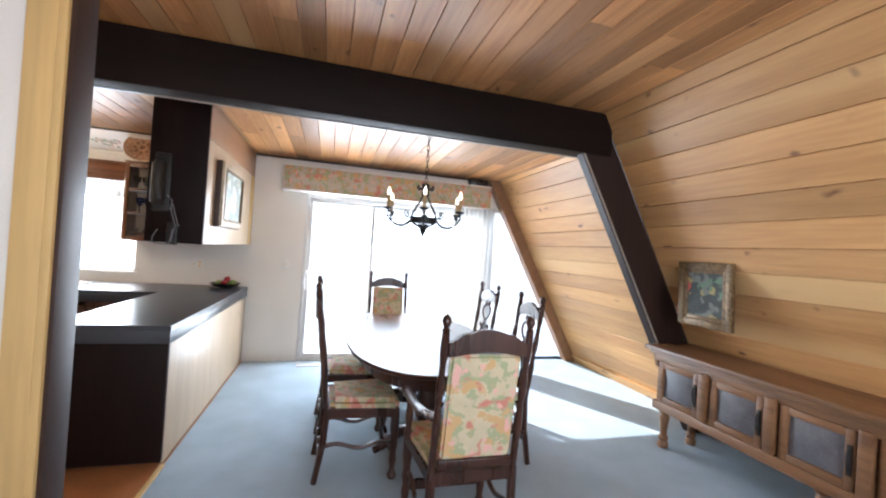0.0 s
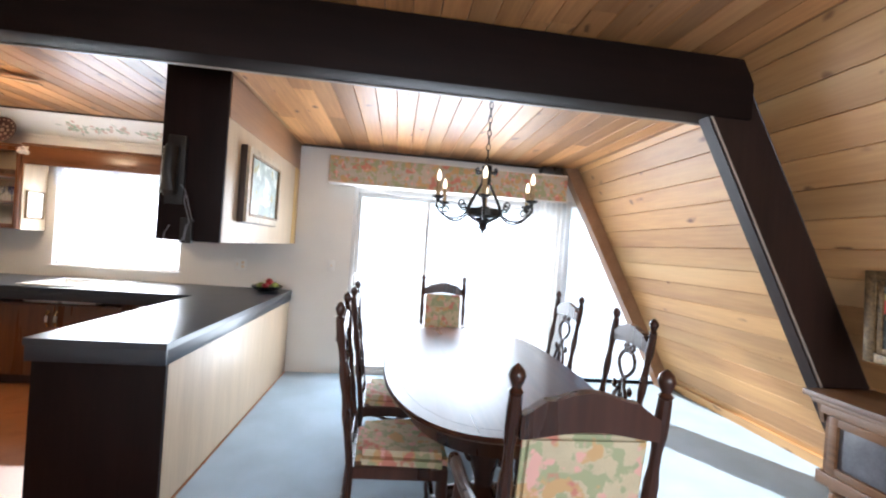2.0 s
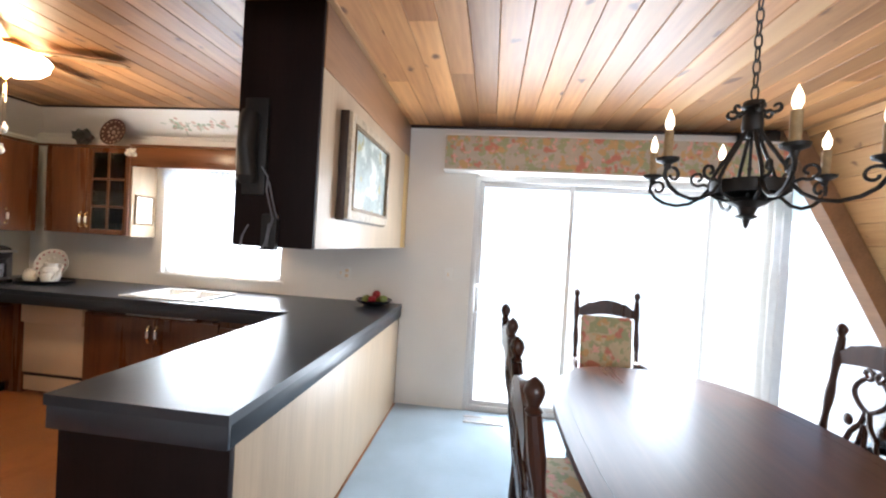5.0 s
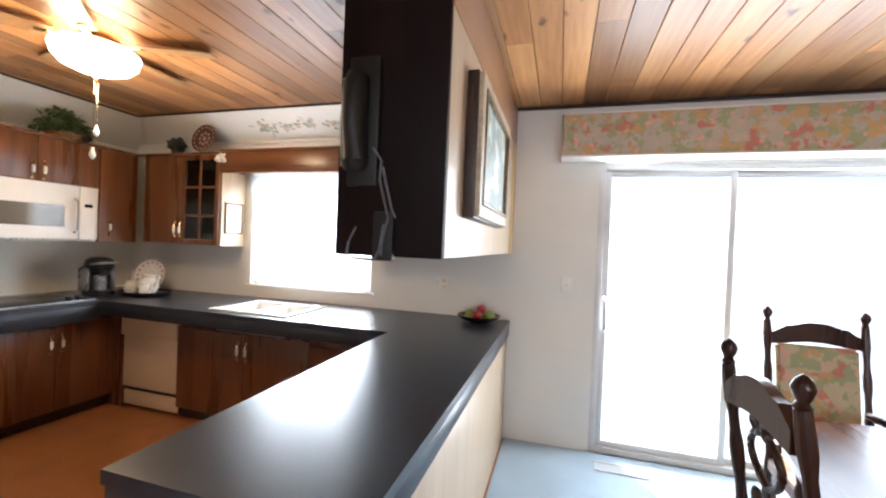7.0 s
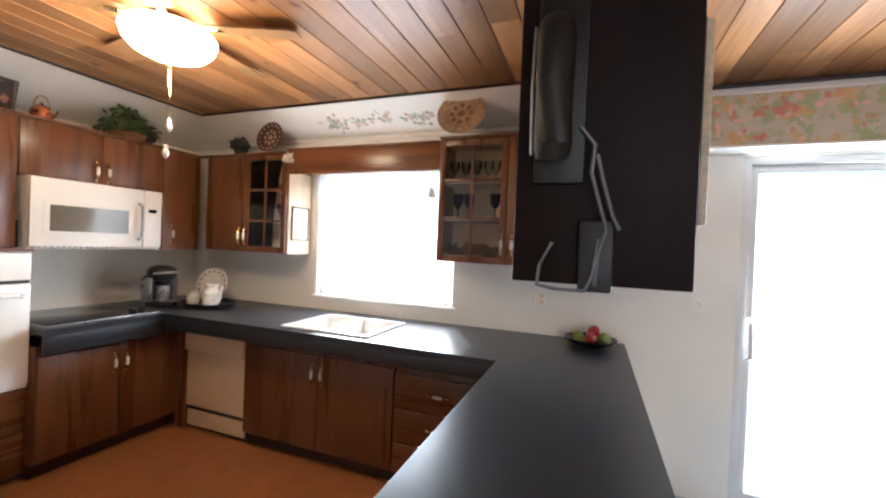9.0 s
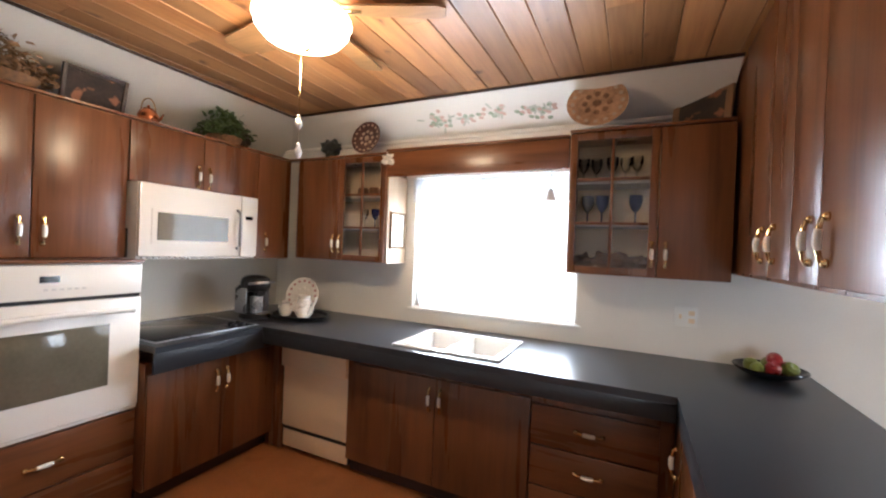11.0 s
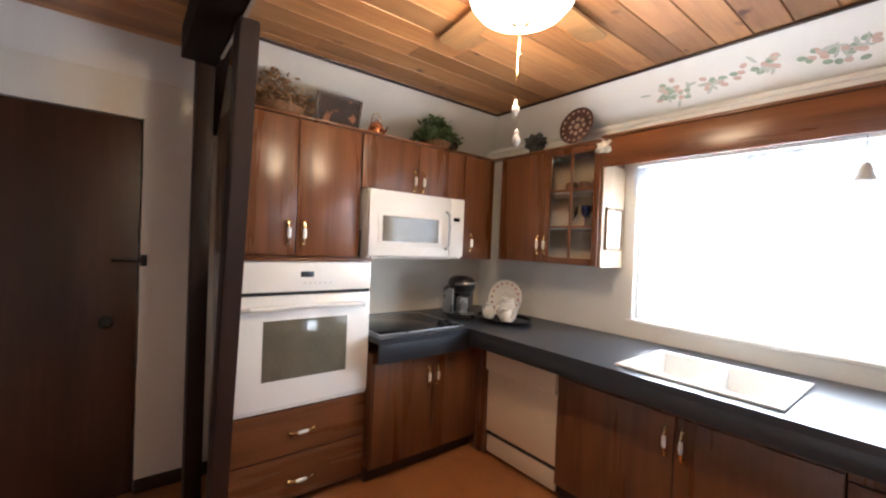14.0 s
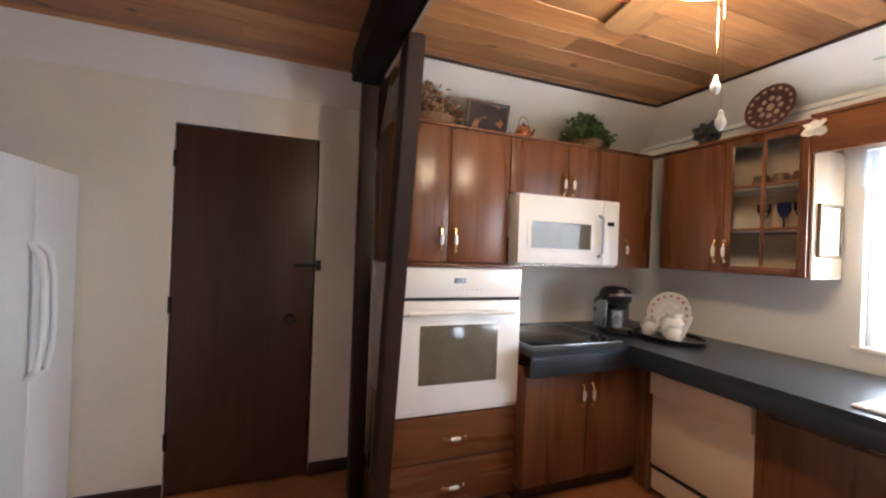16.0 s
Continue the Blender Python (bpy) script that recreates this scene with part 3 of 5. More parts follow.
# ---- kitchen ----
def pull(parent, at, axis, length=0.122):
    """Brass and porcelain bow handle. axis: 'z' upright, 'x' or 'y' level; out: the side it stands off to."""
    p, d, o = Vector(at[0]), Vector({"x": (1, 0, 0), "y": (0, 1, 0), "z": (0, 0, 1)}[axis]), Vector(at[1])
    bm = bmesh.new()
    h = length / 2
    pts = [p - d * h, p - d * h * 0.92 + o * 0.014, p - d * h * 0.5 + o * 0.02, p + o * 0.022, p + d * h * 0.5 + o * 0.02, p + d * h * 0.92 + o * 0.014, p + d * h]
    tube(bm, pts, [0.011, 0.0065, 0.007, 0.007, 0.007, 0.0065, 0.011], 8)
    for s in (-1, 1):
        ball(bm, p + d * h * s + o * 0.004, 0.0125)
    hd = part("handle", bm, BRASS, parent, "polished brass bow handle")
    bm = tube(bmesh.new(), [p - d * h * 0.45 + o * 0.020, p - d * h * 0.2 + o * 0.0225, p + d * h * 0.2 + o * 0.0225, p + d * h * 0.45 + o * 0.020], [0.0085, 0.0105, 0.0105, 0.0085], 10)
    part("grip", bm, CERAMIC, hd, "white porcelain grip")


OUT_E, OUT_S, OUT_W = (1, 0, 0), (0, -1, 0), (-1, 0, 0)
UP = "walnut wall cupboards"
LOW = "walnut base cupboards"


def cupboard(name, a, b, front, doors, label, group, mat=WALNUT, toe=0.0, end=None):
    """A carcass with flat doors. front: 'e', 's' or 'w' side; doors: (start, stop, z0, z1, handle position, handle z, handle axis)."""
    th = thing(name, ((a[0] + b[0]) / 2, (a[1] + b[1]) / 2, a[2]), label, "cabinet", group)
    lo = (a[0], a[1], a[2] + toe)
    part("body", boxes((lo, b), bevel=0.002), mat, th)
    if toe:
        k = 0.05
        t0, t1 = [a[0], a[1], a[2]], [b[0], b[1], a[2] + toe]
        if front == "e":
            t1[0] -= k
        elif front == "s":
            t0[1] += k
        part("toe_kick", boxes((t0, t1)), TRIMDARK, th, "dark recessed plinth")
    for s, e, z0, z1, hp, hz, ax in doors:
        g, t = 0.002, 0.018
        if front == "e":
            bx = ((b[0] + 0.001, s + g, z0), (b[0] + t, e - g, z1))
            hat = ((b[0] + t, hp, hz), OUT_E)
        elif front == "s":
            bx = ((s + g, a[1] - t, z0), (e - g, a[1] - 0.001, z1))
            hat = ((hp, a[1] - t, hz), OUT_S)
        else:
            bx = ((a[0] - t, s + g, z0), (a[0] - 0.001, e - g, z1))
            hat = ((a[0] - t, hp, hz), OUT_W)
        level = ax != "z"
        d = part("drawer" if level else "door", boxes(bx, bevel=0.003), (WALNUTX if front == "s" else WALNUTH) if level else mat, th)
        if hp is not None:
            pull(d, (Vector(hat[0]), Vector(hat[1])), ax)
    return th


# oven tower: drawers below, doors above
cupboard("oven_cabinet", (XL, 5.172, 0), (-4.20, 5.898, 0.54), "e", [(5.172, 5.898, 0.292, 0.53, 5.525, 0.405, "y"), (5.172, 5.898, 0.05, 0.286, 5.525, 0.145, "y")], "walnut oven cabinet with two drawers", LOW, toe=0.045)
cupboard("tall_wall_cabinet", (XL, 5.172, 1.333), (-4.35, 5.893, 2.11), "e", [(5.172, 5.505, 1.338, 2.105, 5.462, 1.465, "z"), (5.505, 5.893, 1.338, 2.105, 5.548, 1.465, "z")], "walnut wall cabinet with two tall doors above the oven", UP)
cupboard("wall_cabinet", (XL, 5.895, 1.768), (-4.35, 6.738, 2.11), "e", [(5.897, 6.322, 1.772, 2.105, 6.287, 1.852, "z"), (6.322, 6.738, 1.772, 2.105, 6.357, 1.852, "z")], "short walnut wall cabinet above the microwave", UP)
cupboard("corner_wall_cabinet", (XL, 6.74, 1.325), (-4.35, 7.06, 2.11), "e", [(6.74, 7.05, 1.33, 2.105, 6.815, 1.452, "z")], "narrow walnut corner wall cabinet", UP)
cupboard("base_cabinet", (XL, 5.902, 0), (-4.12, 6.745, 0.775), "e", [(5.905, 6.333, 0.10, 0.715, 6.298, 0.588, "z"), (6.333, 6.745, 0.10, 0.715, 6.368, 0.588, "z")], "walnut base cabinet under the cooktop", LOW, toe=0.09)
cupboard("sink_cabinet", (-3.42, 6.72, 0), (-2.248, YB - 0.003, 0.72), "s", [(-3.37, -2.79, 0.10, 0.71, -2.825, 0.592, "z"), (-2.79, -2.248, 0.10, 0.71, -2.755, 0.592, "z")], "walnut sink base cabinet with two doors", LOW, toe=0.09)
cupboard("drawer_cabinet", (-2.245, 6.72, 0), (-1.60, YB - 0.003, 0.775), "s", [(-2.243, -1.66, 0.49, 0.69, -1.96, 0.592, "x"), (-2.243, -1.66, 0.285, 0.483, -1.96, 0.39, "x"), (-2.243, -1.66, 0.10, 0.278, -1.96, 0.19, "x")], "walnut base cabinet with three drawers", LOW, toe=0.09)

# wall oven
ov = thing("wall_oven", (-4.45, 5.56, 0.52), "white built-in wall oven with mirrored window", "oven")
part("body", boxes(((XL, 5.175, 0.543), (-4.205, 5.896, 1.318)), bevel=0.003), APPLIANCE, ov)
d = part("door", boxes(((-4.204, 5.174, 0.562), (-4.165, 5.897, 1.138)), bevel=0.008), APPLIANCE, ov)
part("oven_window", boxes(((-4.166, 5.305, 0.703), (-4.162, 5.755, 1.012)), bevel=0.001), OVENGLASS, d, "yellowish mirrored oven glass")
bm = tube(bmesh.new(), [(-4.168, 5.205, 1.068), (-4.135, 5.235, 1.078), (-4.128, 5.56, 1.084), (-4.135, 5.83, 1.078), (-4.168, 5.86, 1.068)], 0.013, 10)
part("door_handle", bm, APPLIANCE, d)
c = part("control_panel", boxes(((-4.204, 5.174, 1.156), (-4.168, 5.897, 1.312)), bevel=0.006), APPLIANCE, ov)
part("display", boxes(((-4.169, 5.485, 1.232), (-4.166, 5.555, 1.262))), BLACKGLASS, c, "dark clock display")
for k in range(6):
    part("button", boxes(((-4.169, 5.5 + 0.028 * k, 1.195), (-4.166, 5.516 + 0.028 * k, 1.205)), bevel=0.001), ALU, c)
part("gap", boxes(((-4.2045, 5.177, 1.139), (-4.18, 5.894, 1.155))), BLACK, ov, "dark slot between door and panel")
part("vent", boxes(((-4.204, 5.177, 0.543), (-4.175, 5.894, 0.561)), bevel=0.003), APPLIANCE, ov)
lone("oven_shelf", boxes(((XL, 5.172, 1.3185), (-4.155, 5.90, 1.332)), bevel=0.003), WALNUTH, "thin walnut ledge above the wall oven", "shelf")

# microwave
mw = thing("microwave", (-4.5, 6.293, 1.33), "white over-the-range microwave with dark window", "microwave")
part("body", boxes(((XL + 0.01, 5.918, 1.33), (-4.2850, 6.688, 1.765)), bevel=0.004), APPLIANCE, mw)
d = part("door", boxes(((-4.2840, 5.920, 1.345), (-4.2600, 6.553, 1.762)), bevel=0.008), APPLIANCE, mw)
part("window", boxes(((-4.2610, 5.983, 1.42), (-4.2570, 6.488, 1.62)), bevel=0.001), APPLIANCE, d)
part("window_glass", boxes(((-4.2575, 6.013, 1.44), (-4.2550, 6.453, 1.60))), OVENGLASS, d, "grey mirrored glass")
bm = tube(bmesh.new(), [(-4.2610, 6.523, 1.40), (-4.2250, 6.523, 1.42), (-4.2200, 6.523, 1.53), (-4.2250, 6.523, 1.64), (-4.2610, 6.523, 1.66)], 0.010, 10)
part("door_handle", bm, STEEL, d)
c = part("control_panel", boxes(((-4.2840, 6.555, 1.345), (-4.2600, 6.686, 1.762)), bevel=0.006), APPLIANCE, mw)
part("display", boxes(((-4.2605, 6.588, 1.60), (-4.2580, 6.643, 1.625))), BLACKGLASS, c)
part("grille", boxes(*[((-4.2830, 5.943 + 0.03 * k, 1.332), (-4.2630, 5.963 + 0.03 * k, 1.342)) for k in range(24)]), ALU, mw)
lone("filler_panel", boxes(((XL, 5.874, 1.336), (-4.36, 5.915, 1.50))), BLACK, "black filler strip beside the microwave", "panel")
lone("filler_panel", boxes(((XL, 6.691, 1.336), (-4.352, 6.721, 1.46))), BLACK, "black filler strip beside the microwave", "panel")

# dishwasher
dw = thing("dishwasher", (-3.7, 7.0, 0), "almond coloured built-in dishwasher", "dishwasher")
part("body", boxes(((-3.997, 6.76, 0.02), (-3.426, 7.3, 0.765))), BLACK, dw)
d = part("door", boxes(((-3.995, 6.732, 0.175), (-3.428, 6.758, 0.592)), bevel=0.006), ALMOND, dw)
c = part("control_panel", boxes(((-3.995, 6.706, 0.595), (-3.428, 6.757, 0.765)), bevel=0.008), ALMOND, dw)
part("grip", boxes(((-3.97, 6.700, 0.735), (-3.45, 6.708, 0.757)), bevel=0.003), ALMOND, c)
part("gap", boxes(((-3.993, 6.74, 0.15), (-3.43, 6.757, 0.174))), BLACK, dw, "dark slot above the kick plate")
part("kick_plate", boxes(((-3.995, 6.745, 0.025), (-3.428, 6.758, 0.149)), bevel=0.004), ALMOND, dw)
lone("corner_filler", boxes(((-4.12, 6.735, 0.0), (-3.999, 6.80, 0.775)), bevel=0.002), WALNUT, "walnut filler strip at the inner corner", "panel")

# worktop: one continuous slab, with a hole for the sink, and deep dark edges
ZT, YW, XW = 0.88, 6.575, -4.035
SX0, SX1, SY0, SY1 = -3.02, -2.44, 6.68, 7.12
wt = thing("worktop", (-2.8, 7.0, 0.78), "dark slate laminate worktop running round the kitchen", "worktop")
bm = boxes(((XL + 0.002, 5.900, ZT - 0.035), (XW, YW, ZT)), ((XL + 0.002, YW, ZT - 0.035), (SX0, YB - 0.003, ZT)), ((SX0, YW, ZT - 0.035), (SX1, SY0, ZT)),
           ((SX0, SY1, ZT - 0.035), (SX1, YB - 0.003, ZT)), ((SX1, YW, ZT - 0.035), (-1.612, YB - 0.003, ZT)), ((-1.612, 4.990, ZT - 0.035), (-0.968, YB - 0.003, ZT)))
bmesh.ops.remove_doubles(bm, verts=bm.verts, dist=0.0005)
part("slab", bm, SLATE, wt)
part("edge", boxes(((XW - 0.018, 5.900, 0.735), (XW - 0.003, YW + 0.018, ZT - 0.036)), bevel=0.002), SLATE, wt)
part("edge", boxes(((XW - 0.002, YW + 0.003, 0.768), (-1.614, YW + 0.018, ZT - 0.036)), bevel=0.002), SLATE, wt)
part("edge", boxes(((-0.984, 5.010, 0.768), (-0.971, YB - 0.004, ZT - 0.036)), bevel=0.002), SLATE, wt)
part("edge", boxes(((-1.605, 4.994, 0.768), (-0.971, 5.009, ZT - 0.036)), bevel=0.002), SLATE, wt)
part("edge", boxes(((-1.610, 5.010, 0.768), (-1.596, YW + 0.002, ZT - 0.036)), bevel=0.002), SLATE, wt)
sk = thing("sink", (-2.73, 6.9, 0.8), "white double drop-in kitchen sink", "sink")
part("rim", frame_bars(bmesh.new(), SX0 - 0.035, SX1 + 0.035, SY0 - 0.035, SY1 + 0.035, 0.045, "z", ZT + 0.001, ZT + 0.013, 0.005), CERAMIC, sk)
MIDX = (SX0 + SX1) / 2
part("divider", boxes(((MIDX - 0.016, SY0, ZT - 0.02), (MIDX + 0.016, SY1, ZT + 0.009)), bevel=0.004), CERAMIC, sk)
for a, b in ((SX0 + 0.004, MIDX - 0.012), (MIDX + 0.012, SX1 - 0.004)):
    lo, hi = ZT - 0.15, ZT + 0.004
    bm = boxes(((a, SY0 + 0.004, lo), (b, SY1 - 0.004, lo + 0.006)), ((a, SY0 + 0.004, lo), (a + 0.006, SY1 - 0.004, hi)), ((b - 0.006, SY0 + 0.004, lo), (b, SY1 - 0.004, hi)),
               ((a, SY0 + 0.004, lo), (b, SY0 + 0.01, hi)), ((a, SY1 - 0.01, lo), (b, SY1 - 0.004, hi)))
    basin = part("basin", bm, CERAMIC, sk)
    part("drain", lathe(bmesh.new(), [(0.035, lo + 0.0065), (0.035, lo + 0.009), (0.02, lo + 0.0075)], Matrix.Translation(((a + b) / 2, 6.9, 0)), 18), STEEL, basin)
# peninsula
pn = thing("peninsula", (-1.28, 6.2, 0), "peninsula counter base with light veneer back and dark end", "cabinet")
part("body", boxes(((-1.585, 5.06, 0.085), (-1.0, YB - 0.004, 0.765))), WALNUT, pn)
part("toe_kick", boxes(((-1.54, 5.08, 0.0), (-1.0, YB - 0.004, 0.084))), TRIMDARK, pn)
part("end_panel", boxes(((-1.60, 5.03, 0.03), (-0.987, 5.058, 0.767)), bevel=0.003), DARKPANEL, pn, "very dark brown end panel")
part("back_panel", boxes(((-0.999, 5.059, 0.004), (-0.987, YB - 0.005, 0.767)), bevel=0.002), VENEER, pn, "light wood veneer back panel")
for i in range(3):
    d = part("door", boxes(((-1.603, 5.07 + 0.53 * i, 0.10), (-1.586, 5.594 + 0.53 * i, 0.755)), bevel=0.003), WALNUT, pn)
    pull(d, (Vector((-1.603, 5.53 + 0.53 * i, 0.60)), Vector(OUT_W)), "z")

# hanging cupboard above the peninsula
hc = thing("hanging_cabinet", (-1.165, 6.43, 1.38), "hanging cabinet above the peninsula with dark end panel", "cabinet", UP)
part("body", boxes(((-1.335, 5.54, 1.385), (-0.995, YB - 0.004, 2.45))), WALNUT, hc)
part("end_panel", boxes(((-1.352, 5.518, 1.378), (-0.98, 5.539, 2.453)), bevel=0.003), DARKPANEL, hc, "very dark brown end panel")
part("back_panel", boxes(((-0.994, 5.54, 1.38), (-0.978, 7.18, 2.17)), bevel=0.002), VENEER, hc, "light wood veneer panel facing the table")
part("header_board", boxes(((-0.994, 5.54, 2.173), (-0.976, YB - 0.004, 2.452)), bevel=0.002), TANBOARD, hc, "brown header board")
part("stile", boxes(((-0.994, 7.183, 1.38), (-0.974, YB - 0.004, 2.171)), bevel=0.002), CASING, hc, "tan edge board")
for i, (s, e, hp) in enumerate(((5.545, 6.04, 5.985), (6.04, 6.265, 6.095), (6.265, 6.49, 6.42), (6.49, 6.93, 6.56))):
    d = part("door", boxes(((-1.354, s + 0.002, 1.40), (-1.336, e - 0.002, 2.44)), bevel=0.003), WALNUT, hc)
    pull(d, (Vector((-1.354, hp, 1.52)), Vector(OUT_W)), "z", 0.12)
ph = thing("wall_telephone", (-1.25, 5.5, 1.36), "black wall telephone with dangling cords", "telephone")
part("base", boxes(((-1.31, 5.495, 1.60), (-1.20, 5.517, 2.02)), bevel=0.008), IRON, ph)
part("handset", tube(bmesh.new(), [(-1.268, 5.48, 1.655), (-1.268, 5.47, 1.68), (-1.268, 5.465, 1.80), (-1.268, 5.47, 1.92), (-1.268, 5.48, 1.945)], [0.036, 0.042, 0.04, 0.042, 0.036], 14), IRON, ph)
part("chrome_edge", tube(bmesh.new(), [(-1.312, 5.47, 1.66), (-1.314, 5.462, 1.80), (-1.312, 5.47, 1.94)], 0.004, 6), STEEL, ph, "thin bright edge")
part("lower_box", boxes(((-1.205, 5.49, 1.365), (-1.135, 5.517, 1.52)), bevel=0.006), IRON, ph)
for pts in ([(-1.21, 1.72), (-1.18, 1.68), (-1.185, 1.62), (-1.165, 1.55), (-1.15, 1.50), (-1.165, 1.44), (-1.17, 1.38)], [(-1.175, 1.66), (-1.16, 1.60), (-1.14, 1.53), (-1.125, 1.50)],
            [(-1.26, 1.47), (-1.285, 1.42), (-1.29, 1.375), (-1.25, 1.368), (-1.19, 1.368), (-1.175, 1.40), (-1.165, 1.48)]):
    part("cord", tube(bmesh.new(), [(x, 5.484 + 0.004 * math.sin(9 * z), z) for x, z in pts], 0.0045, 6), SLATEPANEL, ph, "thin grey cord")


def glass_cabinet(name, x0, x1, gl0, gl1, hx, label, z0, z1, bars):
    """Wall cabinet on the window wall: one solid door and one six-pane glass door with things on shelves."""
    yf = 7.075
    th = thing(name, ((x0 + x1) / 2, 7.2, z0), label, "cabinet", UP)
    wall = [((x0, yf, z0), (x1, YB - 0.003, z0 + 0.016)), ((x0, yf, z1 - 0.016), (x1, YB - 0.003, z1)), ((x0, YB - 0.015, z0 + 0.017), (x1, YB - 0.004, z1 - 0.017)),
            ((x0, yf, z0 + 0.017), (x0 + 0.016, YB - 0.016, z1 - 0.017)), ((x1 - 0.016, yf, z0 + 0.017), (x1, YB - 0.016, z1 - 0.017))]
    part("body", boxes(*wall), WALNUT, th)
    part("liner", boxes(((x0 + 0.018, YB - 0.02, z0 + 0.018), (x1 - 0.018, YB - 0.0155, z1 - 0.018))), ALMOND, th, "pale cabinet lining")
    for z in (bars[0] - 0.015, bars[1] - 0.02):
        part("shelf", boxes(((x0 + 0.018, yf + 0.02, z), (x1 - 0.018, YB - 0.017, z + 0.012))), CERAMIC, th, "pale lined shelf")
    s0, s1 = (x0, gl0) if gl0 - x0 > x1 - gl1 else (gl1, x1)
    d = part("door", boxes(((s0 + 0.002, yf - 0.019, z0 + 0.003), (s1 - 0.002, yf - 0.001, z1 - 0.003)), bevel=0.003), WALNUT, th)
    pull(d, (Vector((hx[0], yf - 0.019, z0 + 0.125)), Vector(OUT_S)), "z")
    d = part("glass_door", frame_bars(bmesh.new(), gl0 + 0.002, gl1 - 0.002, z0 + 0.003, z1 - 0.003, 0.042, "y", yf - 0.019, yf - 0.001), WALNUT, th)
    pull(d, (Vector((hx[1], yf - 0.019, z0 + 0.125)), Vector(OUT_S)), "z")
    mid = (gl0 + gl1) / 2
    part("glazing_bar", boxes(((mid - 0.008, yf - 0.018, z0 + 0.046), (mid + 0.008, yf - 0.003, z1 - 0.046)), bevel=0.002), WALNUT, d)
    for z in bars:
        part("glazing_bar", boxes(((gl0 + 0.045, yf - 0.0175, z - 0.008), (gl1 - 0.045, yf - 0.0035, z + 0.008)), bevel=0.002), WALNUT, d)
    cols, rows = ((gl0 + 0.044, mid - 0.008), (mid + 0.008, gl1 - 0.044)), ((z0 + 0.046, bars[0] - 0.008), (bars[0] + 0.008, bars[1] - 0.008), (bars[1] + 0.008, z1 - 0.046))
    for c0, c1 in cols:
        for r0, r1 in rows:
            g = part("pane", boxes(((c0, yf - 0.012, r0), (c1, yf - 0.009, r1))), CABGLASS, d)
            g.visible_shadow = False
    return th


glass_cabinet("glass_cabinet", -4.26, -3.42, -3.835, -3.42, (-3.875, -3.815), "walnut wall cabinet with one six-pane glass door", 1.335, 2.11, (1.585, 1.83))
glass_cabinet("glass_cabinet", -2.155, -1.357, -2.155, -1.69, (-1.65, -1.715), "walnut wall cabinet with one six-pane glass door", 1.345, 2.15, (1.633, 1.881))
lone("window_valance_board", boxes(((-3.418, 7.06, 1.952), (-2.157, 7.078, 2.128)), bevel=0.003), WALNUTX, "walnut valance board above the kitchen window", "board")
lone("cabinet_cornice", boxes(((-4.335, 7.045, 2.112), (-3.42, 7.10, 2.128)), ((-3.42, 7.045, 2.13), (-2.157, 7.10, 2.146)), ((-2.157, 7.045, 2.152), (-1.36, 7.10, 2.168)), ((-4.39, 5.195, 2.112), (-4.335, 7.10, 2.128)), bevel=0.004), WALNUTX, "slim dark moulding along the cupboard tops", "moulding")
lone("end_panel_board", boxes(((-3.418, 7.08, 1.33), (-3.408, YB - 0.005, 1.98)), bevel=0.002), VENEER, "pale wood end panel of the glass cabinet", "panel")


def wineglass(at, mat, s=1.0):
    bm = lathe(bmesh.new(), [(0.028, 0), (0.028, 0.003), (0.005, 0.008), (0.004, 0.06), (0.018, 0.075), (0.03, 0.105), (0.029, 0.14), (0.027, 0.14), (0.026, 0.108), (0.0, 0.08)], Matrix.Translation(at) @ Matrix.Scale(s, 4), 14)
    lone("wine_glass", bm, mat, "cobalt blue stemmed glass on a cabinet shelf" if mat is BLUE else "clear stemmed glass on a cabinet shelf", "glass", "cabinet glassware")


DRINK = glass("drinking_glass", (0.95, 0.96, 0.96))
for k, x in enumerate((-2.09, -2.02, -1.93, -1.86, -1.80)):
    wineglass((x, 7.19 + 0.03 * (k % 2), 1.8735), DRINK, 1.1)
for x in (-2.06, -1.98, -1.80):
    wineglass((x, 7.2, 1.6305), BLUE, 1.25)
for x in (-3.70, -3.60, -3.52):
    wineglass((x, 7.2, 1.5825), BLUE if x == -3.60 else DRINK, 1.1)


def tureen(at, mat, s, label, name="mug"):
    bm = lathe(bmesh.new(), [(0.03, 0), (0.042, 0.02), (0.044, 0.05), (0.036, 0.078), (0.034, 0.078), (0.04, 0.05), (0.0, 0.012)], Matrix.Translation(at) @ Matrix.Scale(s, 4), 16)
    tube(bm, [(at[0] + s * (0.04 + 0.024 * math.sin(math.pi * k / 6)), at[1], at[2] + s * (0.018 + 0.045 * k / 6)) for k in range(7)], 0.005 * s, 6)
    lone(name, bm, mat, label, "cup", "crockery")


EARTH = material("brown_stoneware", (0.20, 0.10, 0.05), 0.4, spread=0.3, scale=25)
for x in (-3.72, -3.62, -3.52):
    tureen((x, 7.2, 1.8225), EARTH, 1.0, "small brown stoneware mug on the top shelf")

# things along the cupboard tops
TOP = 2.1285


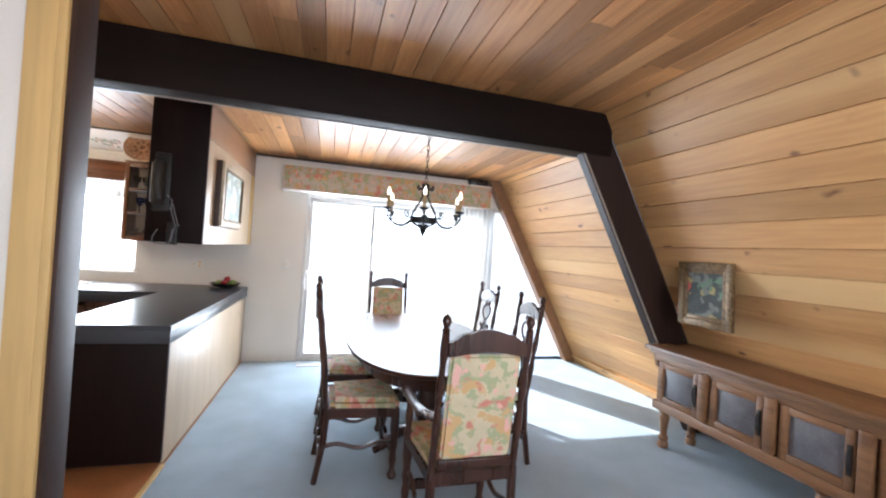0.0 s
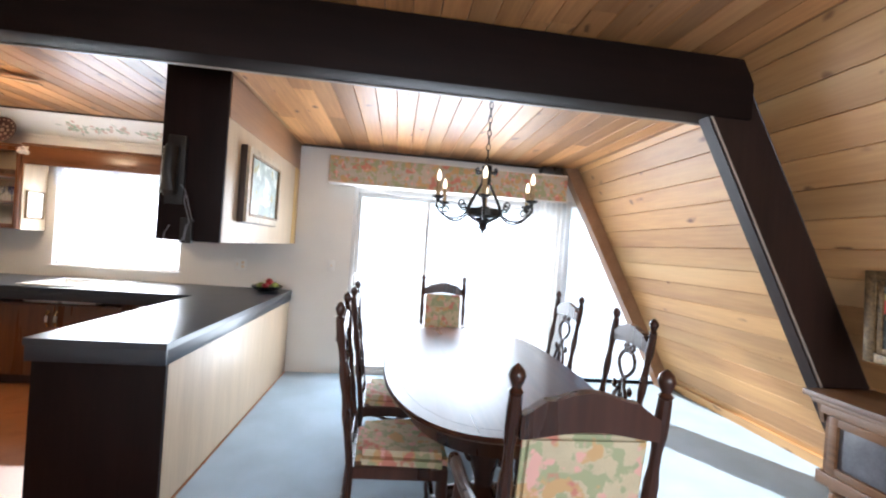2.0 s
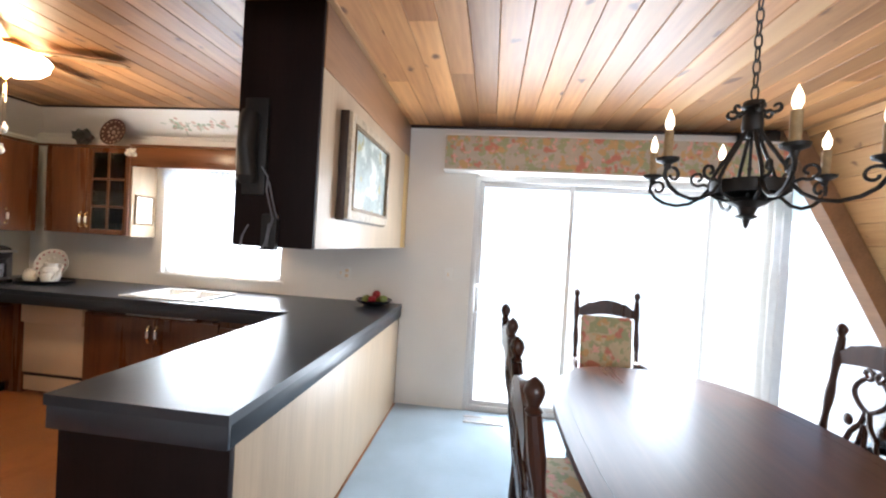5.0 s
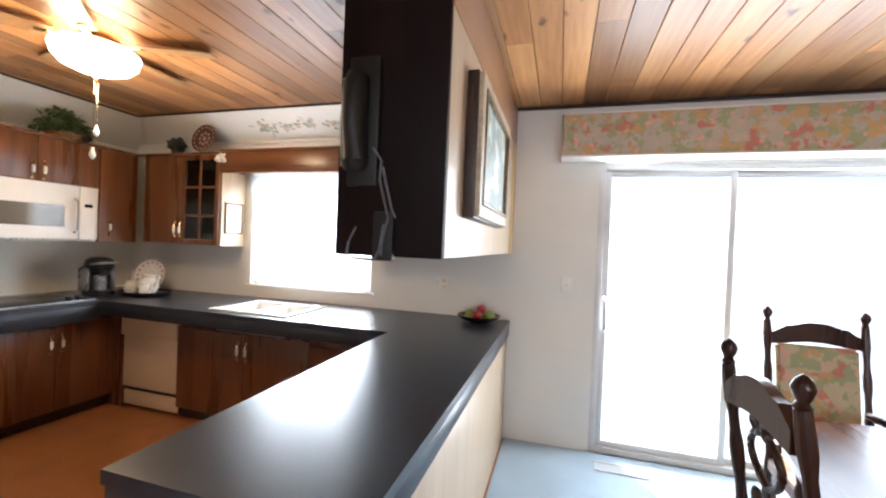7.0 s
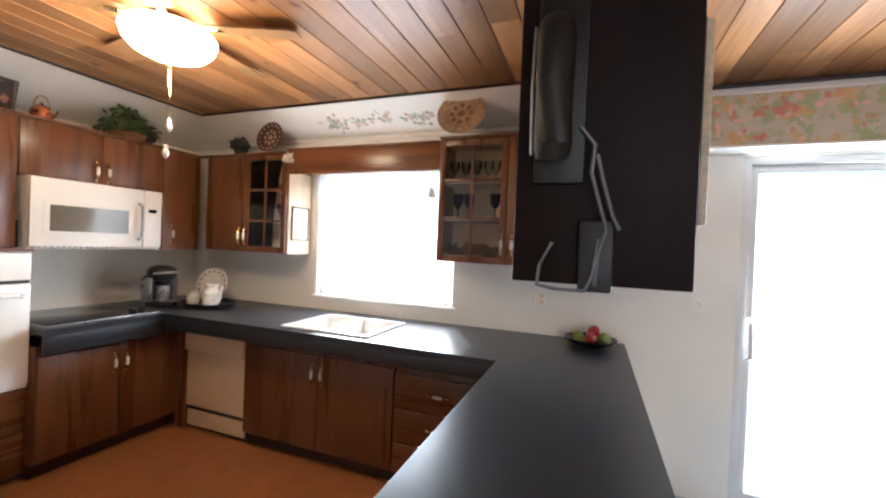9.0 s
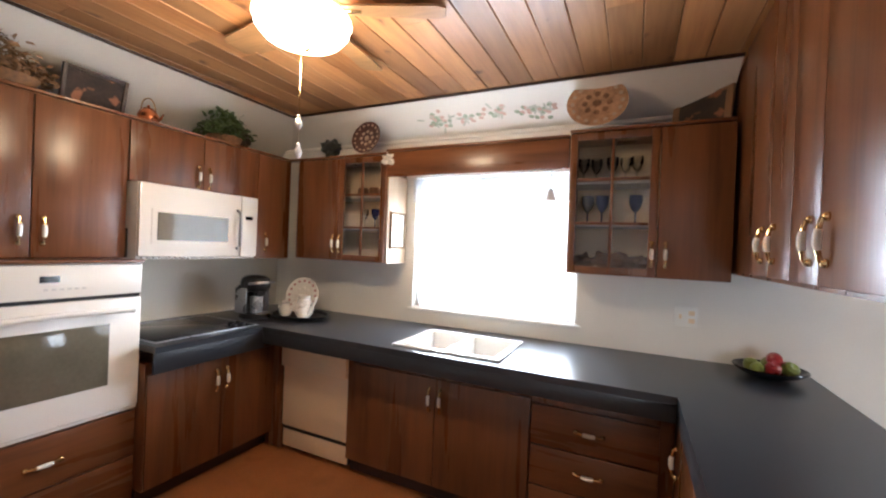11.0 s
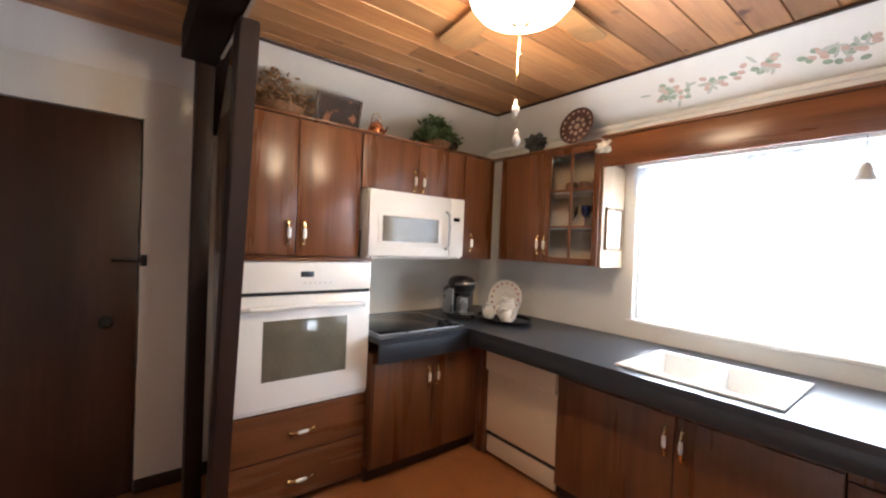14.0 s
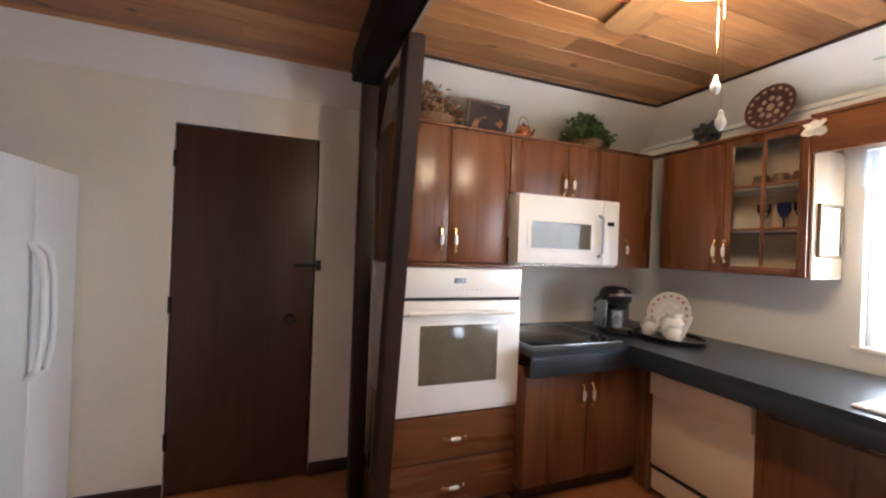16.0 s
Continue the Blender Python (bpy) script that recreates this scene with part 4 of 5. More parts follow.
def rug_of_leaves(name, at, size, count, mat, label, category, leaf=0.03, seed=1, droop=0.5):
    r = random.Random(seed)
    th = thing(name, at, label, category)
    bm = lathe(bmesh.new(), [(size[1] * 0.45, 0), (size[1] * 0.6, 0.05), (size[1] * 0.58, 0.05), (0.0, 0.04)], Matrix.Translation(at), 16)
    part("basket", bm, WICKER, th, "low brown woven basket")
    bm = bmesh.new()
    for k in range(count):
        u, v, w = [max(-0.8, min(0.8, r.gauss(0, 0.4))) for _ in range(2)] + [abs(r.gauss(0, 0.5))]
        p = Vector(at) + Vector((u * size[0], v * size[1], 0.05 + w * size[2] * max(0.15, 1 - droop * (abs(u) + abs(v)))))
        p.z = max(p.z, at[2] + 0.012)
        t = Matrix.Translation(p) @ Euler((r.uniform(-1, 1), r.uniform(-1, 1), r.uniform(0, 6.3))).to_matrix().to_4x4()
        f = leaf * r.uniform(0.7, 1.2)
        vs = [bm.verts.new(t @ Vector(c)) for c in ((0, -f, 0), (f * 0.55, -f * 0.2, f * 0.18), (0, f, 0), (-f * 0.55, -f * 0.2, f * 0.18))]
        bm.faces.new((vs[0], vs[1], vs[2])), bm.faces.new((vs[0], vs[2], vs[3]))
    part("foliage", bm, mat, th)
    bm = bmesh.new()
    for k in range(24):
        e = Vector(at) + Vector((r.gauss(0, 0.4) * size[0], r.gauss(0, 0.35) * size[1], 0.05 + r.random() * size[2]))
        tube(bm, [Vector(at) + Vector((0, 0, 0.04)), (Vector(at) + e) / 2 + Vector((0, 0, 0.04)), e], 0.0012, 4)
    part("stems", bm, mat, th)
    return th


rug_of_leaves("dried_arrangement", (-4.47, 5.42, TOP), (0.12, 0.24, 0.20), 900, DRIED, "dried brown flower arrangement in a basket on the cupboards", "plant", 0.022, 3)
rug_of_leaves("ivy_plant", (-4.45, 6.54, TOP), (0.13, 0.20, 0.20), 650, LEAF, "bushy green ivy plant on top of the cupboards", "plant", 0.03, 5)


def picture(name, m, w, h, rim, deep, frame_mat, art_mat, label, mount=None, boxed=0.0):
    """A framed picture in the local x-z plane that faces -y, its lower middle at the origin."""
    th = thing(name, (0, 0, 0), label, "picture")
    part("frame", frame_bars(bmesh.new(), -w / 2, w / 2, 0, h, rim, "y", -deep, -boxed, 0.004), frame_mat, th)
    if boxed:
        part("shadow_box", boxes(((-w / 2 - 0.006, -boxed - 0.003, -0.006), (w / 2 + 0.006, 0, h + 0.006)), bevel=0.004), DARKFRAME, th, "deep dark box behind the frame")
        part("inner_lip", frame_bars(bmesh.new(), -w / 2 + rim * 0.75, w / 2 - rim * 0.75, rim * 0.75, h - rim * 0.75, rim * 0.3, "y", -deep - 0.006, -deep + 0.01, 0.003), GILT, th, "gilt inner lip")
    if mount:
        part("mat", frame_bars(bmesh.new(), -w / 2 + rim, w / 2 - rim, rim, h - rim, rim * 0.6, "y", -deep * 0.7, -0.004, 0.002), mount, th)
    art = -boxed - 0.008 if boxed else -deep * 0.55
    part("artwork", boxes(((-w / 2 + rim * 0.8, art, rim * 0.8), (w / 2 - rim * 0.8, -boxed - 0.0035, h - rim * 0.8))), art_mat, th, "painted still life")
    th.matrix_basis = m
    return th


ARTDARK = over(material("dark_still_life", (0.04, 0.022, 0.014), 0.75, spread=0.4, scale=10), (0.30, 0.12, 0.06), 11, 0.56, 0.64)
ARTFLOWER = over(over(over(over(material("flower_still_life", (0.055, 0.065, 0.06), 0.7, spread=0.5, scale=9), (0.16, 0.17, 0.15), 14, 0.52, 0.6), (0.36, 0.29, 0.11), 9, 0.57, 0.64),
                 (0.50, 0.08, 0.06), 7, 0.62, 0.66), (0.13, 0.22, 0.14), 12, 0.58, 0.66)
ARTPALE = over(over(material("pale_landscape", (0.36, 0.42, 0.38), 0.4, spread=0.3, scale=8), (0.62, 0.66, 0.60), 7, 0.5, 0.6), (0.34, 0.30, 0.12), 10, 0.6, 0.68)
DARKFRAME = material("dark_wood_frame", (0.045, 0.022, 0.014), 0.4, spread=0.3)
GILT = material("aged_gilt", (0.20, 0.125, 0.055), 0.45, 0.3, spread=0.35, scale=30)
PALEFRAME = material("washed_wood_frame", (0.52, 0.42, 0.29), 0.5, spread=0.2, scale=15)
picture("framed_picture", pose(-4.47, 5.775, TOP, 14, 0, 90), 0.29, 0.20, 0.02, 0.02, DARKFRAME, ARTDARK, "dark framed still life leaning on the cupboards")
picture("framed_picture", pose(-1.50, 7.22, 2.152, -10, 0, -30), 0.30, 0.24, 0.035, 0.02, TANBOARD, ARTDARK, "brown framed picture leaning on the cupboards")
picture("framed_picture", pose(-3.407, 7.21, 1.44, 0, 0, 90), 0.20, 0.27, 0.018, 0.015, GILT, CERAMIC, "small gilt framed print on the cabinet end")
kt = thing("copper_kettle", (-4.45, 6.045, TOP), "small polished copper kettle on the cupboards", "kettle")
part("body", lathe(bmesh.new(), [(0.045, 0), (0.055, 0.015), (0.055, 0.05), (0.045, 0.075), (0.03, 0.085), (0.028, 0.092), (0.006, 0.1), (0.01, 0.108), (0.0, 0.118)], Matrix.Translation((-4.45, 6.045, TOP))), COPPER, kt)
part("spout", tube(bmesh.new(), [(-4.45, 6.09, TOP + 0.03), (-4.45, 6.115, TOP + 0.05), (-4.45, 6.13, TOP + 0.085)], [0.012, 0.009, 0.006]), COPPER, kt)
part("bail", tube(bmesh.new(), [(-4.45, 6.045 - 0.04 * math.cos(math.pi * k / 10), TOP + 0.08 + 0.075 * math.sin(math.pi * k / 10)) for k in range(11)], 0.004), BRASS, kt, "brass bail handle")


def figurine(at, mat, s, label, seed, category="ornament"):
    bm = bmesh.new()
    bmesh.ops.create_icosphere(bm, subdivisions=3, radius=0.045 * s)
    for v in bm.verts:
        v.co *= 1 + 0.9 * noise.noise(v.co * (40 / s) + Vector((seed, 0, 0)))
        v.co.x *= 1.3
    low = min(v.co.z for v in bm.verts)
    bm.transform(Matrix.Translation(Vector(at) - Vector((0, 0, low))))
    lone("ornament", bm, mat, label, category)


figurine((-4.43, 6.68, TOP), material("dark_bronze", (0.05, 0.035, 0.025), 0.4, 0.4, spread=0.3), 1.0, "small dark bronze ornament on the cupboards", 2)
figurine((-4.03, 7.17, TOP), material("grey_green_leaf", (0.05, 0.055, 0.05), 0.6, spread=0.4), 1.4, "dark leafy ornament on the cupboards", 8)
for k, x in enumerate((-2.08, -1.97, -1.87, -1.77)):
    figurine((x, 7.19, 1.362), EARTH, 1.05 - 0.1 * (k % 2), "small brown pottery figure on the cabinet's bottom shelf", 11 + k)
figurine((-3.40, 7.05, TOP - 0.095), CERAMIC, 0.75, "small cream ornament hung on the cabinet corner", 6)


def plate(name, m, r, mat, rim_mat, label, spots=None, squash=(1, 1)):
    th = thing(name, (0, 0, 0), label, "plate")
    part("dish", lathe(bmesh.new(), [(r * 0.55, 0.0), (r * 0.6, 0.004), (r, 0.018), (r, 0.022), (r * 0.62, 0.009), (0.0, 0.008)], None, 36, squash), mat, th)
    bm = bmesh.new()
    for k in range(16):
        a = 2 * math.pi * k / 16
        ball(bm, (r * 0.82 * math.cos(a) * squash[0], r * 0.82 * math.sin(a) * squash[1], 0.0165), r * 0.085, (1, 1, 0.12))
    tagged(part("rim_pattern", bm, rim_mat, th, "painted rim motifs"), kind="stuff")
    bm = bmesh.new()
    for k in range(8):
        a = 2 * math.pi * k / 8
        ball(bm, (r * 0.4 * math.cos(a) * squash[0], r * 0.4 * math.sin(a) * squash[1], 0.0095), r * 0.11, (1, 1, 0.12))
    ball(bm, (0, 0, 0.009), r * 0.16, (1, 1, 0.1))
    tagged(part("centre_pattern", bm, spots or rim_mat, th, "painted centre motifs"), kind="stuff")
    th.matrix_basis = m
    return th


MAROON = material("maroon_glaze", (0.085, 0.035, 0.03), 0.35, spread=0.3)
BEIGE = material("beige_glaze", (0.42, 0.33, 0.26), 0.35, spread=0.15)
PEACH = material("peach_glaze", (0.42, 0.24, 0.14), 0.4, spread=0.25, scale=15)
plate("wall_plate", pose(-3.62, 7.09, TOP + 0.122, 78, 0, 0), 0.125, MAROON, BEIGE, "round maroon and beige patterned plate standing on the cupboards")
plate("serving_dish", pose(-2.02, 7.08, 2.168 + 0.148, 75, 0, 0), 0.15, PEACH, BEIGE, "peach coloured scalloped pottery dish standing on the cupboards", EARTH, (1.1, 1.0))

# stencilled fruit border on the cove
bord = thing("wall_border", (-2.75, 7.2, 2.35), "stencilled fruit and leaf border on the cove", "border")
r = random.Random(9)
cols = [material("stencil_green", (0.32, 0.39, 0.28), 0.8), material("stencil_rose", (0.60, 0.42, 0.35), 0.8), material("stencil_sage", (0.50, 0.52, 0.45), 0.8)]
cv = (Vector((0, YB, 2.29)) - Vector((0, 7.0, ZC))).normalized()
nv = Vector((0, cv.z, -cv.y))
nv = nv if nv.z < 0 else -nv
for ci, cm in enumerate(cols):
    bm = bmesh.new()
    for k in range(34):
        x = -3.10 + 0.24 * r.randrange(4) + r.gauss(0, 0.055)
        p = Vector((x, 7.0, ZC)) + cv * (0.22 + r.gauss(0, 0.035)) + nv * 0.0015
        t = Matrix.Translation(p) @ Matrix((Vector((1, 0, 0)), cv, nv)).transposed().to_4x4() @ pose(0, 0, 0, 0, 0, r.uniform(0, 360))
        ball(bm, (0, 0, 0), 0.019, (1.0 if ci != 2 else 1.7, 0.8 if ci != 2 else 0.45, 0.05), t)
    tagged(part("motif", bm, cm, bord), kind="stuff")

# on the worktop
Z = ZT + 0.0005
ck = thing("cooktop", (-4.4, 6.15, Z), "black glass cooktop with four knobs", "cooktop")
part("glass_top", boxes(((-4.68, 5.95, Z), (-4.12, 6.42, Z + 0.006)), bevel=0.002), BLACKGLASS, ck)
part("trim", frame_bars(bmesh.new(), -4.69, -4.11, 5.94, 6.60, 0.009, "z", Z, Z + 0.0065, 0.001), STEEL, ck)
for k in range(4):
    part("knob", lathe(bmesh.new(), [(0.02, 0), (0.019, 0.02), (0.014, 0.024), (0, 0.025)], Matrix.Translation((-4.17 - 0.06 * (k // 2), 6.46 + 0.06 * (k % 2) + 0.02 * (k // 2), Z + 0.001))), BLACK, ck)
part("knob_plate", boxes(((-4.30, 6.425, Z), (-4.12, 6.59, Z + 0.004)), bevel=0.001), BLACKGLASS, ck)
KX, KY = -4.36, 6.775
SILVER = material("silver_plastic", (0.30, 0.31, 0.33), 0.28, 0.6, spread=0.08)
cm = thing("coffee_maker", (KX, KY, Z), "black and silver single-cup coffee maker", "coffee maker")
part("base", lathe(bmesh.new(), [(0.10, 0), (0.108, 0.006), (0.108, 0.026), (0.098, 0.036), (0.0, 0.037)], Matrix.Translation((KX, KY, Z)), 28, (1.15, 0.95)), BLACK, cm)
part("column", boxes(((KX - 0.115, KY - 0.085, Z + 0.038), (KX - 0.01, KY + 0.085, Z + 0.25)), bevel=0.03), BLACK, cm)
part("side_panel", boxes(((KX - 0.10, KY - 0.098, Z + 0.04), (KX + 0.02, KY - 0.086, Z + 0.225)), bevel=0.005), SILVER, cm, "silver side panel")
part("water_tank", boxes(((KX - 0.10, KY + 0.087, Z + 0.03), (KX + 0.0, KY + 0.135, Z + 0.255)), bevel=0.018), SLATEPANEL, cm, "grey water tank")
part("brew_head", lathe(bmesh.new(), [(0.05, -0.01), (0.078, 0.0), (0.092, 0.025), (0.095, 0.06), (0.085, 0.09), (0.055, 0.11), (0, 0.117)], Matrix.Translation((KX, KY, Z + 0.205)), 28, (1.25, 1.0)), BLACK, cm)
part("spout_block", lathe(bmesh.new(), [(0.03, 0.165), (0.042, 0.175), (0.045, 0.215), (0.0, 0.216)], Matrix.Translation((KX + 0.05, KY, Z)), 20), BLACK, cm)
part("lid_handle", tube(bmesh.new(), [(KX + 0.05 + 0.085 * math.cos(a), KY + 0.1 * math.sin(a), Z + 0.262 + 0.012 * math.cos(a)) for a in [math.pi * (k / 14 - 0.5) for k in range(15)]], 0.009), STEEL, cm, "silver lid handle")
part("mug_well", lathe(bmesh.new(), [(0.046, 0.045), (0.046, 0.16), (0.0, 0.161)], Matrix.Translation((KX + 0.015, KY, Z)), 24), SILVER, cm, "silver column front")
part("drip_tray", lathe(bmesh.new(), [(0.06, 0.0375), (0.066, 0.042), (0.062, 0.046), (0.0, 0.043)], Matrix.Translation((KX + 0.055, KY, Z)), 24), STEEL, cm)

tr = thing("tray", (-4.110, 6.980, Z), "oval black serving tray", "tray")
part("tray_base", lathe(bmesh.new(), [(0.19, 0), (0.225, 0.008), (0.24, 0.028), (0.235, 0.03), (0.215, 0.014), (0, 0.01)], Matrix.Translation((-4.110, 6.980, Z)), 36, (1.0, 0.72)), BLACK, tr)
ROSE = material("rose_decoration", (0.50, 0.25, 0.25), 0.4)
plate("tea_plate", pose(-4.20, 7.10, Z + 0.150, 76, 0, 12), 0.145, CERAMIC, ROSE, "white china plate with small rose sprigs on a tray", CERAMIC)


def pitcher(at, s, label):
    th = thing("pitcher", at, label, "pitcher", "china on the tray")
    part("body", lathe(bmesh.new(), [(0.03, 0), (0.042, 0.012), (0.05, 0.04), (0.042, 0.07), (0.028, 0.09), (0.034, 0.11), (0.031, 0.11), (0.025, 0.09), (0, 0.085)], Matrix.Translation(at) @ Matrix.Scale(s, 4)), CERAMIC, th)
    part("handle", tube(bmesh.new(), [(at[0] - s * (0.04 + 0.03 * math.sin(math.pi * k / 8)), at[1], at[2] + s * (0.03 + 0.065 * k / 8)) for k in range(9)], 0.006 * s), CERAMIC, th)
    part("spout", tube(bmesh.new(), [(at[0] + s * 0.04, at[1], at[2] + s * 0.04), (at[0] + s * 0.066, at[1], at[2] + s * 0.075), (at[0] + s * 0.078, at[1], at[2] + s * 0.105)], [0.012 * s, 0.008 * s, 0.006 * s]), CERAMIC, th)


pitcher((-4.200, 6.920, Z + 0.011), 1.0, "white china cream pitcher on the tray")
pitcher((-4.070, 6.980, Z + 0.011), 1.5, "tall white china teapot on the tray")
pitcher((-4.000, 6.900, Z + 0.011), 0.95, "small white china sugar pot on the tray")
bw = thing("fruit_bowl", (-1.17, 7.16, Z), "shallow dark bowl of apples and limes", "bowl")
part("bowl", lathe(bmesh.new(), [(0.06, 0), (0.07, 0.006), (0.125, 0.025), (0.155, 0.05), (0.152, 0.053), (0.118, 0.032), (0, 0.015)], Matrix.Translation((-1.17, 7.16, Z)), 32), BLACKGLASS, bw)
RED, GREEN = material("red_apple", (0.38, 0.03, 0.035), 0.3, spread=0.3, scale=15), material("green_lime", (0.20, 0.25, 0.05), 0.4, spread=0.25, scale=20)
for k, (x, y, z, m, s) in enumerate(((-0.07, 0.02, 0.05, GREEN, 1.0), (0.0, -0.06, 0.055, RED, 1.0), (0.08, -0.01, 0.052, GREEN, 1.1), (0.01, 0.05, 0.055, GREEN, 1.1), (-0.06, -0.055, 0.05, GREEN, 0.9), (0.02, 0.0, 0.095, RED, 1.0), (0.075, 0.06, 0.05, RED, 0.8))):
    bm = lathe(bmesh.new(), [(0.001, -0.028), (0.012, -0.032), (0.028, -0.02), (0.034, 0.0), (0.03, 0.02), (0.015, 0.03), (0.002, 0.024)], Matrix.Translation((-1.17 + x, 7.16 + y, Z + z)) @ Matrix.Scale(s, 4) @ pose(0, 0, 0, 20 * k, 13 * k, 0), 16)
    lone("fruit", bm, m, "red apple in the bowl" if m is RED else "green lime in the bowl", "fruit", "fruit in the bowl")


def wallplate(name, x, z, w, h, label, slots):
    th = thing(name, (x, YB, z), label, "switch" if "switch" in name else "outlet")
    part("cover", boxes(((x - w / 2, YB - 0.007, z - h / 2), (x + w / 2, YB - 0.001, z + h / 2)), bevel=0.002), CERAMIC, th)
    for dx, dz, sw, sh in slots:
        part("insert", boxes(((x + dx - sw / 2, YB - 0.012, z + dz - sh / 2), (x + dx + sw / 2, YB - 0.0065, z + dz + sh / 2)), bevel=0.001), ALMOND, th)


wallplate("wall_outlet", -1.515, 1.12, 0.12, 0.115, "white double outlet plate on the splashback", [(-0.028, 0, 0.012, 0.026), (0.028, 0.022, 0.03, 0.026), (0.028, -0.022, 0.03, 0.026)])
wallplate("light_switch", -0.575, 1.17, 0.075, 0.115, "white light switch beside the sliding door", [(0, 0, 0.012, 0.026)])

# ceiling fan with lit bowl
cf = thing("ceiling_fan", (-3.06, 5.875, 2.455), "ceiling fan with lit alabaster glass bowl and pull chains", "fan")
C = Matrix.Translation((-3.06, 5.875, 0))
part("housing", lathe(bmesh.new(), [(0.07, 2.455), (0.085, 2.44), (0.10, 2.43), (0.10, 2.40), (0.05, 2.392), (0.05, 2.375)], C, 28), BRASS, cf, "brass housing")
BLADE = material("fan_blade", (0.44, 0.25, 0.11), 0.4, spread=0.2, grain="x", random_tint=0.05)
for k in range(5):
    t = C @ pose(0, 0, 2.42, 0, 0, 24 + 72 * k) @ pose(0, 0, 0, 10, 0, 0)
    bm = prism(bmesh.new(), [(0.17, -0.05), (0.55, -0.07), (0.585, -0.05), (0.585, 0.05), (0.55, 0.07), (0.17, 0.05)], "z", -0.004, 0.004)
    bm.transform(t)
    b = part("blade", bm, BLADE, cf)
    bm = boxes(((0.09, -0.015, -0.010), (0.24, 0.015, -0.0045)), bevel=0.002)
    bm.transform(t)
    part("bracket", bm, BRASS, b)
part("bowl", lathe(bmesh.new(), [(0.18, 2.392), (0.192, 2.382), (0.196, 2.368), (0.182, 2.345), (0.186, 2.335), (0.155, 2.30), (0.10, 2.276), (0.03, 2.267), (0.0, 2.266)], C, 32), LITBOWL, cf, "glowing alabaster glass bowl")
part("finial", lathe(bmesh.new(), [(0.03, 2.266), (0.034, 2.258), (0.012, 2.25), (0.014, 2.243), (0.0, 2.236)], C, 18), BRASS, cf)
for x, y, z in ((-3.045, 5.86, 1.85), (-3.10, 5.91, 1.985)):
    ch = part("pull_chain", tube(bmesh.new(), [(x, y, 2.36), (x, y, 2.0), (x, y, z)], 0.0011, 5), BRASS, cf)
    part("crystal", lathe(bmesh.new(), [(0.003, 0.034), (0.009, 0.026), (0.007, 0.018), (0.014, 0.004), (0.016, -0.008), (0.009, -0.024), (0.002, -0.03)], Matrix.Translation((x, y, z - 0.02)), 8), CERAMIC, ch)

# refrigerator
fr = thing("refrigerator", (-4.3, 3.23, 0), "white side-by-side refrigerator with curved handles", "refrigerator")
part("body", boxes(((-4.765, 2.86, 0.02), (-3.86, 3.605, 1.715)), bevel=0.006), FRIDGE, fr)
for a, b, hx in ((-4.763, -4.398, -4.433), (-4.39, -3.862, -4.355)):
    d = part("door", boxes(((a, 3.610, 0.09), (b, 3.670, 1.71)), bevel=0.012), FRIDGE, fr)
    part("handle", tube(bmesh.new(), [(hx, 3.667, 0.80), (hx, 3.705, 0.84), (hx, 3.723, 0.95), (hx, 3.727, 1.08), (hx, 3.723, 1.22), (hx, 3.705, 1.33), (hx, 3.667, 1.37)], 0.014, 10), FRIDGE, d)
part("grille", boxes(((-4.76, 3.610, 0.01), (-3.865, 3.635, 0.082)), bevel=0.004), FRIDGE, fr)
lone("storage_tin", lathe(bmesh.new(), [(0.06, 0), (0.06, 0.10), (0.062, 0.102), (0.062, 0.118), (0.0, 0.12)], Matrix.Translation((-4.2, 3.42, 1.716))), IRON, "dark round tin on the refrigerator", "tin")


# ---- dining area ----
def turned_post(bm, x, y, z0, z1, r=0.02, lean=0.0):
    """An upright with turned swellings; lean moves its top in y."""
    n = 15
    pts, rad = [], []
    for k in range(n):
        u = k / (n - 1)
        pts.append((x, y + lean * u, z0 + (z1 - z0) * u))
        rad.append(r * (1.0 + 0.22 * math.sin(u * 23) * (0.25 < u < 0.95)))
    tube(bm, pts, rad, 10)
    return bm


